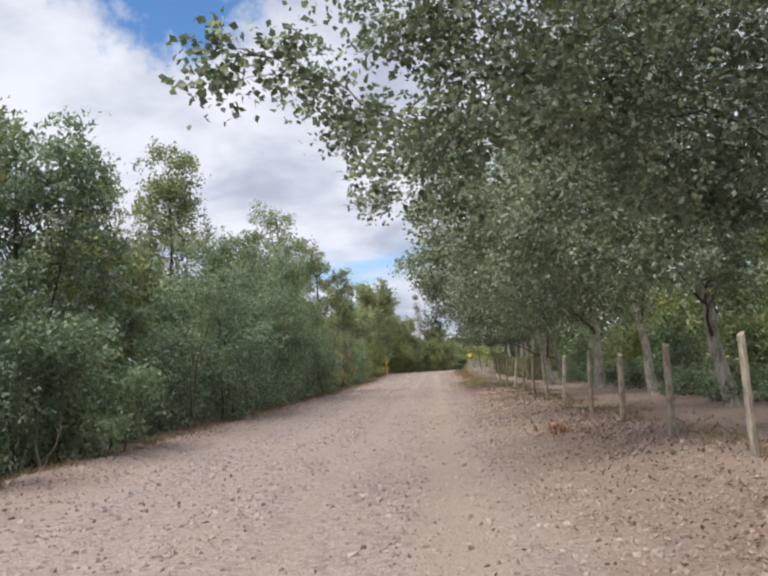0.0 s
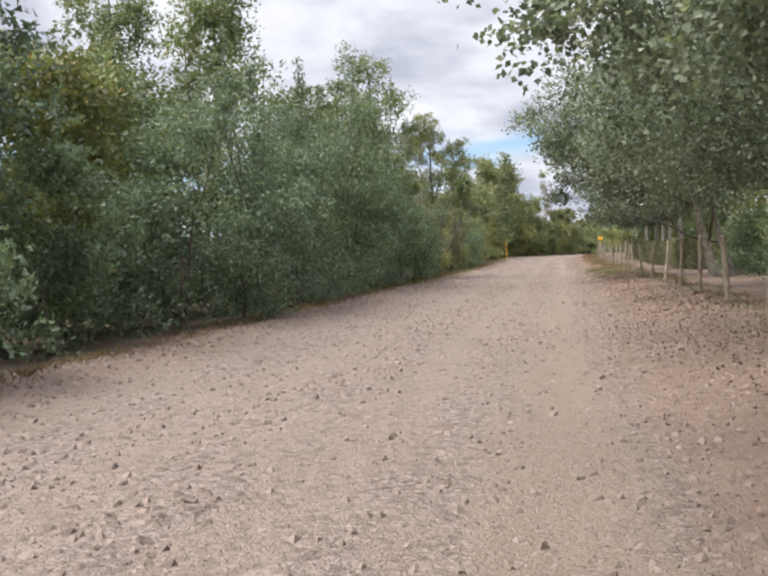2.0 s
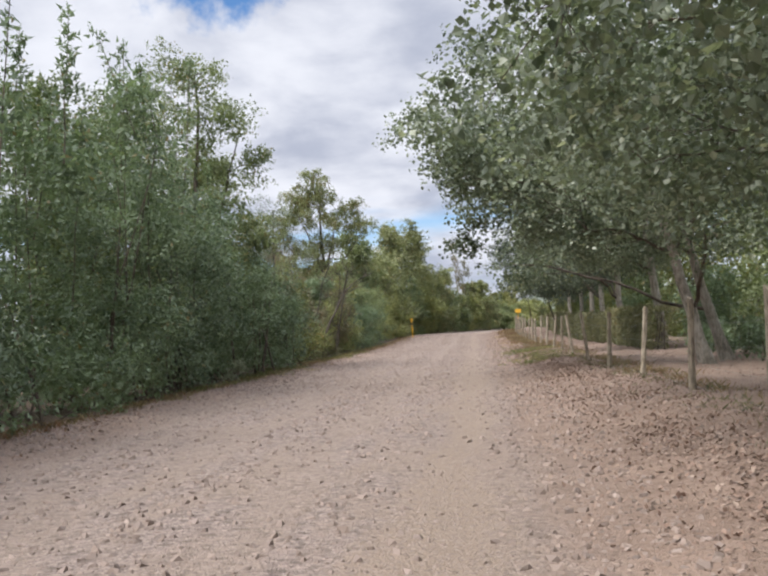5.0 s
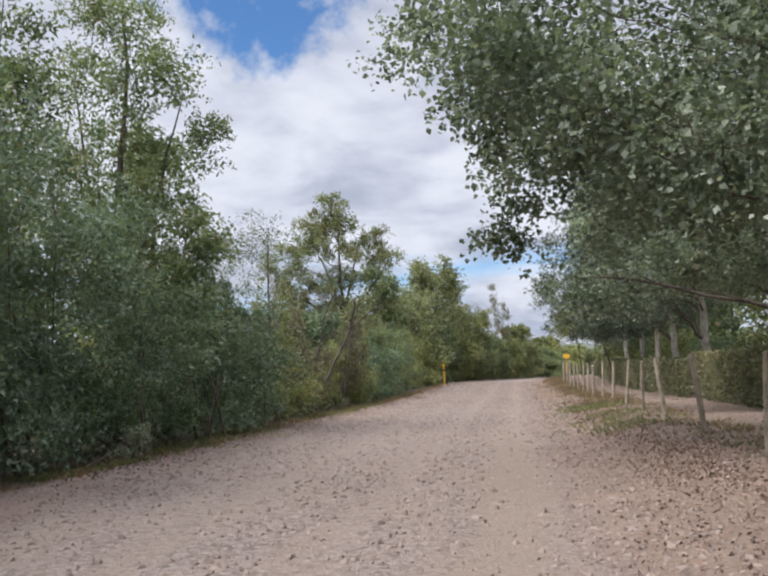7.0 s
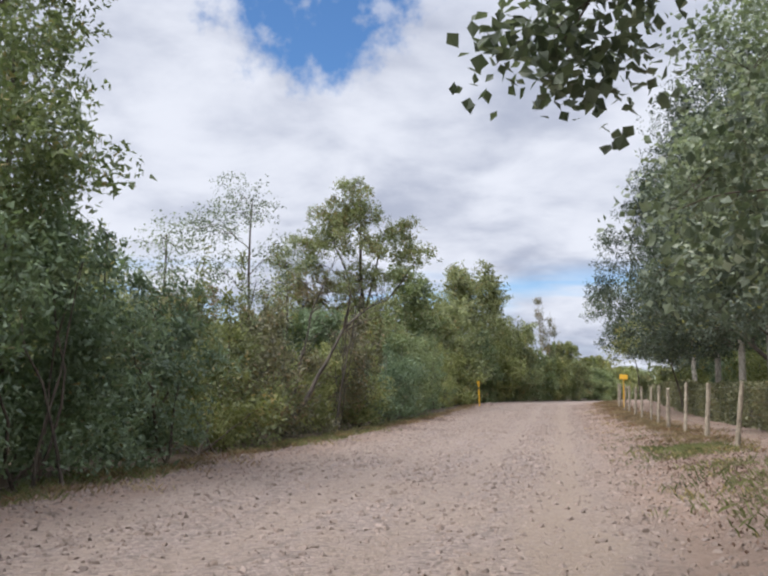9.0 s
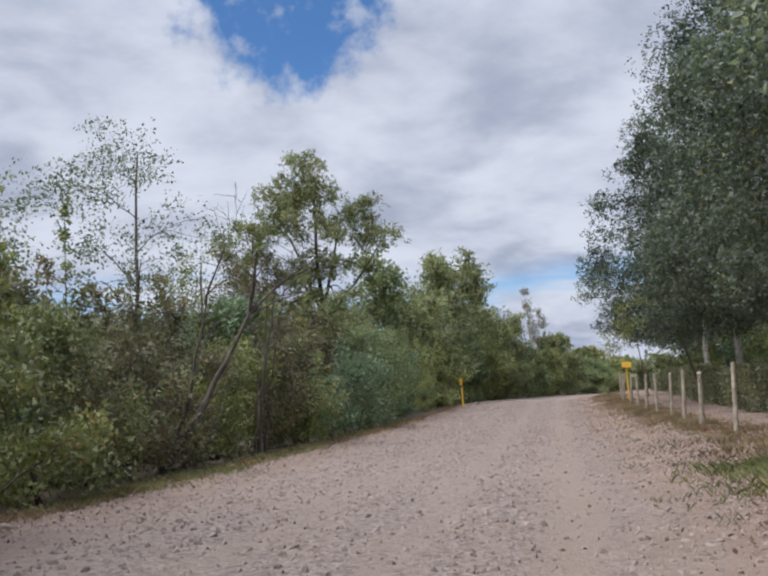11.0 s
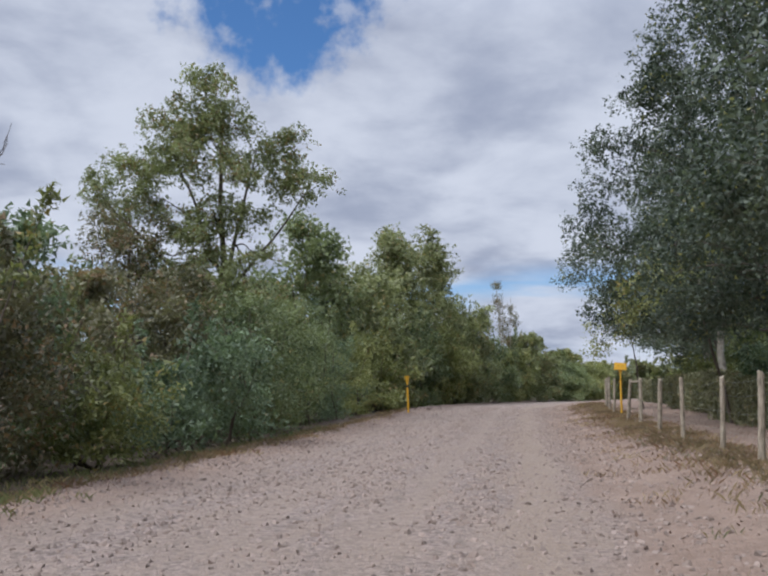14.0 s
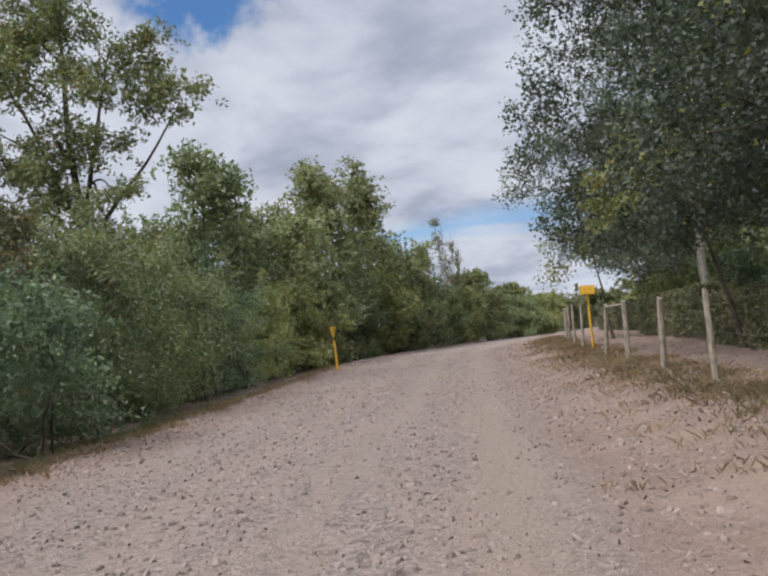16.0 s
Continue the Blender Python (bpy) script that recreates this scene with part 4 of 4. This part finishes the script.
def bare_tree(x, y, stems, seed, label, twigs=5, reach=1.2):
    """stems: (foot, top, radius) from the tree's own foot; twigs: side limbs of each stem, reach: their length."""
    rng = np.random.default_rng(seed)
    root = tagged(at_ground("dead_tree", x, y), label, "dead tree")
    for n, (a, b, r) in enumerate(stems):
        path = bent(rng, a, b, r, r * 0.35, 9, 0.07, 0.08 if n > 1 else 0.0)
        v, q = tubes([path], 7)
        piece("trunk" if a[2] == 0 else "limb", raw_mesh("trunk", v, q, DEAD, True), root)
        for k in range(twigs):
            i = rng.integers(4, 10)
            p = np.array(path[i][0])
            d = rng.normal(0, 1, 3)
            d[2] = abs(d[2]) * 1.2 + 0.5
            tip = p + d / np.linalg.norm(d) * rng.uniform(0.4, 1.0) * reach
            limb = bent(rng, p, tip, min(0.012, path[i][1] * 0.5), 0.004, 5, 0.14)
            out = [limb]
            for _ in range(3):
                j = rng.integers(2, 6)
                out.append(bent(rng, limb[j][0], np.array(limb[j][0]) + (rng.normal(0, 0.22, 3) + np.array([0, 0, 0.25])) * reach, 0.006, 0.0025, 4, 0.15))
            v, q = tubes(out, 4)
            piece("twig", raw_mesh("twig", v, q, DEAD, True), root)
    return root


bare_tree(-7.1, 57.2, [((0, 0, 0), (1.52, 0.9, 3.05), 0.085), ((1.5, 0.88, 3.0), (1.82, 0.4, 4.05), 0.042), ((1.5, 0.88, 2.95), (2.5, 1.0, 3.75), 0.028), ((1.5, 0.9, 3.0), (2.75, 1.05, 3.8), 0.025), ((1.4, 0.85, 2.8), (2.5, 1.0, 3.3), 0.02)], 720, "dead dark leaning trunk with a snapped top and bare limbs", 4, 0.8)
bare_tree(-7.4, 58.3, [((0, 0, 0), (0.75, 0.2, 3.3), 0.05), ((0.7, 0.2, 3.2), (1.4, 0.2, 4.9), 0.026), ((0.75, 0.2, 3.4), (1.4, 0.2, 3.75), 0.018)], 722, "bare grey tree with fine twigs against the sky", 6, 0.9)
bare_tree(-6.5, 60.6, [((0, 0, 0), (0.7, -0.3, 3.7), 0.04), ((0.1, 0.3, 0), (-0.4, 1.6, 3.0), 0.03)], 721, "thin dead stem standing at the edge of the track", 5, 0.8)
bare_tree(-6.6, 61.2, [((0, 0, 0), (0.4, -0.2, 4.2), 0.026), ((0.1, 0.1, 0), (0.7, 0.2, 4.0), 0.02)], 723, "thin bare upright stems with fine twigs", 7, 0.8)

# ---- fence ----
FENCE = [(3.15, y) for y in (-3.4, -0.2, 2.8, 5.9, 8.96, 11.97, 15.04, 18.05, 21.7, 24.9, 28.2, 31.4, 34.9, 38.7, 42.3, 46.0, 49.2, 52.3, 55.6, 58.95, 62.5, 65.2, 67.5, 71.0, 74.1, 77.4, 80.3)]
FENCE += [(3.2, 85.0), (3.35, 88.2), (3.55, 91.4), (3.8, 94.6), (4.1, 97.8), (4.5, 101.0)]


def post_mesh(rng, h, r):
    """A split wooden post: faceted, tapered, with a slanted worn top."""
    bm = bmesh.new()
    rings = []
    for k, z in enumerate((-0.25, 0.0, h * 0.4, h * 0.75, h)):
        ring = []
        for i in range(8):
            a = 2 * math.pi * i / 8
            w = r * (1.06 - 0.16 * z / h) * rng.uniform(0.88, 1.1)
            ring.append(bm.verts.new((w * math.cos(a), w * math.sin(a), z + (0.025 * math.cos(a) if k == 4 else 0))))
        rings.append(ring)
    for a, b in zip(rings, rings[1:]):
        for i in range(8):
            bm.faces.new((a[i], a[(i + 1) % 8], b[(i + 1) % 8], b[i]))
    bm.faces.new(rings[-1])
    bm.faces.new(rings[0][::-1])
    return bm


def make_fence():
    rng = np.random.default_rng(41)
    fence = tagged(new("fence"), "old wooden post fence with sagging wire netting along the verge", "fence")
    tops = []
    for x, y in FENCE:
        z = float(ground_z(x, y))
        h = rng.uniform(1.17, 1.3)
        ob = part("post", post_mesh(rng, h, rng.uniform(0.041, 0.053)), WOOD, fence)
        tilt = Euler((rng.normal(0, 0.035), rng.normal(-0.05, 0.045), rng.uniform(0, 6)))
        ob.matrix_basis = Matrix.LocRotScale((x, y, z - 0.02), tilt, None)
        tops.append((ob.matrix_basis.copy(), h))
    # the rail that braces the two posts before the marker
    (m0, h0), (m1, h1) = tops[25], tops[26]
    v, q = tubes([[(m0 @ Vector((0, 0, h0 - 0.06)), 0.028), (m1 @ Vector((0, 0, h1 - 0.06)), 0.025)]], 8)
    piece("brace_rail", raw_mesh("brace_rail", v, q, WOOD, True), fence)
    for (m0, h0), (m1, h1) in zip(tops, tops[1:]):
        paths = []
        lines = []
        for f in (0.06, 0.3, 0.55, 0.78, 0.95):
            a, b = np.array(m0 @ Vector((-0.05, 0, f * h0))), np.array(m1 @ Vector((-0.05, 0, f * h1)))
            s = np.linspace(0, 1, 7)[:, None]
            line = a + (b - a) * s
            line[:, 2] -= (0.05 * f * rng.uniform(0.5, 1.6)) * 4 * (s * (1 - s))[:, 0]
            lines.append(line)
            paths.append([(p, 0.0016) for p in line])
        for s in np.linspace(0.05, 0.95, 10):
            i = min(int(s * 6), 5)
            g = s * 6 - i
            paths.append([(ln[i] * (1 - g) + ln[i + 1] * g, 0.0007) for ln in lines])
        v, q = tubes(paths, 3)
        piece("wire_netting", raw_mesh("wire_netting", v, q, WIRE), fence)


make_fence()

# ---- hedge behind the fence ----
def hedge(x, y0, y1, h, deep, seed, label):
    rng = np.random.default_rng(seed)
    mid = (y0 + y1) / 2
    root = tagged(at_ground("hedge", x, mid), label, "hedge", "clipped hedges")
    n = int((y1 - y0) * 420)
    p = np.stack([rng.uniform(-deep, deep, n), rng.uniform(y0 - mid, y1 - mid, n), rng.uniform(0.05, h, n)], -1)
    face = rng.uniform(0, 1, n)
    p[:, 0] = np.where(face < 0.5, -deep + rng.normal(0, 0.05, n), p[:, 0])
    p[:, 2] = np.where((face > 0.5) & (face < 0.75), h + rng.normal(0, 0.04, n) + 0.05 * np.sin(p[:, 1] * 2.1), p[:, 2])
    v, q = leaves(rng, p, 0.09, 0.06, 4, 0.12, 0.0, 0.3, True)
    stems = [bent(rng, (rng.uniform(-deep, deep) * 0.5, yy, 0), (rng.uniform(-deep, deep) * 0.6, yy + rng.normal(0, 0.2), h * 0.85), 0.02, 0.006, 4, 0.1) for yy in np.arange(y0 - mid, y1 - mid, 0.45)]
    sv, sq = tubes(stems, 4)
    piece("stems", raw_mesh("stems", sv, sq, TWIG), root)
    piece("foliage", raw_mesh("foliage", v, q, HEDGE), root)


for k, (x, y0, y1) in enumerate([(6.0, 46.5, 55.0), (6.0, 56.2, 62.5), (6.0, 63.4, 71.2), (6.15, 72.5, 80.7), (6.55, 82.4, 91.5), (7.2, 92.3, 106.0)]):
    hedge(x, y0, y1, 1.2 if k % 2 else 1.3, 0.45, 800 + k, "clipped olive-green hedge with bare patches behind the fence")

# rank undergrowth behind the open part of the fence
for k in range(14):
    rng = np.random.default_rng(850 + k)
    y = 4.0 + 3.1 * k
    blobs = [(rng.normal(0, 0.15), s * 0.8 + rng.normal(0, 0.25), 0.22 + 0.2 * j, 0.45, 0.8, 0.3) for s in (-1, 0, 1) for j in (0, 1)]
    shrub("low_shrub", "low dark tangled shrub in the shade behind the fence", 6.6 + rng.normal(0, 0.2), y, blobs, SHRUB_DARK, 850 + k, 8, 0.55, 12, 8, 0.09, 0.06, 0.25, 0.0, 5, "low shrubs under the poplars", 0.2, 0, 30)
for k in range(17):
    rng = np.random.default_rng(880 + k)
    y = 9.0 + 6.2 * k
    h = rng.uniform(1.9, 2.9)
    blobs = [(rng.normal(0, 0.3), s * 1.3 + rng.normal(0, 0.3), h * (0.2 + 0.26 * j), 1.0, 1.3, 0.24 * h) for s in (-1, 0, 1) for j in (0, 1, 2)]
    shrub("garden_shrub", "rounded green garden shrub behind the poplars", 9.6 + float(road_x(y)) + rng.normal(0, 0.4), y, blobs, (TREE_GREEN, SHRUB_DARK, SHRUB_YELLOW)[k % 3], 880 + k, 8, 0.5, 14, 8, 0.13, 0.085, 0.35, 0.1, 6, "garden shrubs behind the poplars", 0.3, 0, 60)

# ---- pipeline markers ----
def slab(w, h, d, edge):
    bm = bmesh.new()
    bmesh.ops.create_cube(bm, size=1)
    bmesh.ops.scale(bm, vec=(w, d, h), verts=bm.verts)
    bmesh.ops.bevel(bm, geom=bm.edges[:], offset=edge, segments=2, affect="EDGES")
    return bm


def rod(r, h, sides=14):
    bm = bmesh.new()
    bmesh.ops.create_cone(bm, cap_ends=True, segments=sides, radius1=r, radius2=r, depth=h)
    bmesh.ops.translate(bm, vec=(0, 0, h / 2), verts=bm.verts)
    return bm


def marker_sign(x, y):
    root = tagged(at_ground("marker_sign", x, y), "yellow post with a tilted yellow plate beside the fence", "sign post")
    part("pole", rod(0.022, 1.62), YELLOW, root)
    part("sleeve", rod(0.036, 1.18), YELLOW, root)
    part("collar", rod(0.044, 0.05), YELLOW, root).matrix_basis = pose(0, 0, 1.16)
    plate = part("plate", slab(0.42, 0.26, 0.03, 0.006), YELLOW, root, "plain yellow plate with rounded edges")
    plate.matrix_basis = pose(0, -0.04, 1.72, -8, 3, -6)
    for side in (-0.06, 0.06):
        part("bolt", rod(0.012, 0.012, 8), INK, plate).matrix_basis = pose(side, -0.026, 0, 90)
    part("bracket", slab(0.10, 0.16, 0.05, 0.006), YELLOW, root).matrix_basis = pose(0, 0.0, 1.58)


def small_marker(x, y):
    root = tagged(at_ground("pipeline_marker", x, y), "slim yellow marker post with a wider head at the track edge", "marker post")
    part("pole", rod(0.04, 1.3), YELLOW, root)
    bm = bmesh.new()
    bmesh.ops.create_cone(bm, cap_ends=True, segments=14, radius1=0.05, radius2=0.10, depth=0.28)
    head = part("head", bm, YELLOW, root)
    head.matrix_basis = pose(0, 0, 1.44)
    part("lid", rod(0.11, 0.03), YELLOW, head).matrix_basis = pose(0, 0, 0.135)
    part("label_band", rod(0.047, 0.10), INK, root, "dark printed band").matrix_basis = pose(0, 0, 1.12)
    root.rotation_euler = (0.0, radians(-2.0), 0.0)


marker_sign(3.4, 84.4)
small_marker(-4.9, 90.0)


# ---- grass and weeds ----
def tufts(name, label, points, seed, material, h, blades, spread, thick=0.004):
    rng = np.random.default_rng(seed)
    p = np.repeat(points, blades, 0)
    n = len(p)
    x, y = p[:, 0] + rng.normal(0, spread, n), p[:, 1] + rng.normal(0, spread, n)
    foot = np.stack([x, y, ground_z(x, y) - 0.01], -1)
    a = rng.uniform(0, 2 * np.pi, n)
    side = np.stack([np.cos(a), np.sin(a), np.zeros(n)], -1) * thick
    lean = rng.normal(0, 0.35, (n, 3))
    lean[:, 2] = 1
    hh = h * rng.uniform(0.4, 1.2, n)[:, None]
    mid = foot + lean * hh * 0.55
    tip = foot + lean * np.array([1.7, 1.7, 1.0]) * hh
    v = np.stack([foot - side, foot + side, mid + side * 0.8, tip], 1).reshape(-1, 3)
    tagged(piece(name, raw_mesh(name, v, np.arange(4 * n).reshape(-1, 4), material)), label, "grass", kind="stuff")


rng = np.random.default_rng(90)


def along(n, u, s, y0, y1):
    y = rng.uniform(y0, y1, n)
    return np.stack([rng.normal(u, s, n) + road_x(y), y], -1)


tufts("green_grass", "short patches of green grass on the verges", np.concatenate([along(130, 2.35, 0.5, 43, 50), along(220, 2.4, 0.4, 51, 54), along(300, -5.8, 0.35, 52, 62), along(160, -6.2, 0.3, 62, 80), along(200, -5.9, 0.3, 38, 48)]), 91, GRASS, 0.11, 14, 0.09)
tufts("dry_grass", "dry straw-coloured grass and weeds at the foot of the shrubs", np.concatenate([along(700, -5.65, 0.25, 0, 95), along(420, 3.55, 0.25, 5, 100), along(900, 2.95, 0.4, 54, 96)]), 92, STRAW, 0.11, 16, 0.1, 0.0025)

tufts("verge_weeds", "low green and yellowing weeds at the foot of the fence", np.concatenate([along(200, 2.95, 0.3, 60, 76), along(140, 3.2, 0.3, 18, 44), along(90, 2.2, 0.5, 44, 60)]), 93, HEDGE, 0.08, 16, 0.1, 0.0035)
tufts("dead_weeds", "reddish-brown dead weeds between the track and the fence", np.concatenate([along(300, 3.2, 0.35, 58, 98), along(150, 2.5, 0.6, 62, 98), along(130, -5.7, 0.35, 44, 92)]), 94, RED_WEED, 0.10, 26, 0.16, 0.0022)

# pale weed under the shrubs, and single stones at the edge
shrub("weed", "small pale grey-green weed at the foot of the shrubs", -5.75, 40.6, [(0, 0, 0.28, 0.28, 0.35, 0.22), (0.05, 0.1, 0.5, 0.15, 0.18, 0.15)], leaf_material("pale_weed_leaves", (0.16, 0.19, 0.13), (0.36, 0.38, 0.30), (0.4, 0.36, 0.25), 0.1), 950, 22, 0.5, 6, 5, 0.09, 0.045, 0.15, 0.0, 6)


def rock(x, y, r, seed, label):
    rng = np.random.default_rng(seed)
    bm = bmesh.new()
    bmesh.ops.create_icosphere(bm, subdivisions=2, radius=r)
    for v in bm.verts:
        v.co *= 1 + 0.35 * noise.noise(v.co / r * 0.9 + Vector((seed, 0, 0)))
        v.co.z *= 0.6
    me = bpy.data.meshes.new("rock")
    bm.to_mesh(me)
    bm.free()
    me.materials.append(STONES)
    ob = tagged(piece("rock", me), label, "rock", "single stones")
    ob.matrix_basis = pose(x, y, float(ground_z(x, y)) + 0.25 * r, 0, 0, float(rng.uniform(0, 360)))


for k, (x, y, r) in enumerate([(-5.7, 57.2, 0.10), (-5.9, 59.6, 0.07), (2.1, 13.6, 0.05), (2.5, 11.0, 0.045), (1.7, 14.4, 0.06), (-4.7, 95.5, 0.14), (2.2, 75.2, 0.06), (2.6, 66.5, 0.06), (1.5, 70.4, 0.05), (-5.4, 50.2, 0.06)]):
    rock(x, y, r, 960 + k, "single pale rounded stone at the edge of the track")


def fallen_branch(x, y, turn, seed):
    rng = np.random.default_rng(seed)
    root = tagged(at_ground("fallen_branch", x, y), "thin dry fallen branch with reddish-brown leaves on the verge", "branch")
    root.rotation_euler = (0, 0, radians(turn))
    main = bent(rng, (-0.6, 0, 0.05), (0.6, 0.1, 0.08), 0.012, 0.005, 8, 0.12)
    paths = [main] + [bent(rng, main[i][0], np.array(main[i][0]) + rng.normal(0, 0.16, 3) * np.array([1, 1, 0.4]) + np.array([0.12, 0, 0.05]), 0.006, 0.003, 4, 0.15) for i in (3, 4, 5, 6, 7)]
    v, q = tubes(paths, 5)
    piece("stick", raw_mesh("stick", v, q, WOOD, True), root)
    p = np.array([pt for path in paths[1:] for pt, r in path])
    v, q = leaves(rng, p, 0.08, 0.05, 5, 0.12, 0.1, 0.4)
    v[:, 2] = np.maximum(v[:, 2], 0.03)
    piece("dry_leaves", raw_mesh("dry_leaves", v, q, stone_material("reddish_dry_leaves", (0.20, 0.085, 0.05), (0.42, 0.23, 0.15), (0.33, 0.15, 0.09))), root)


fallen_branch(1.95, 13.9, 75, 970)
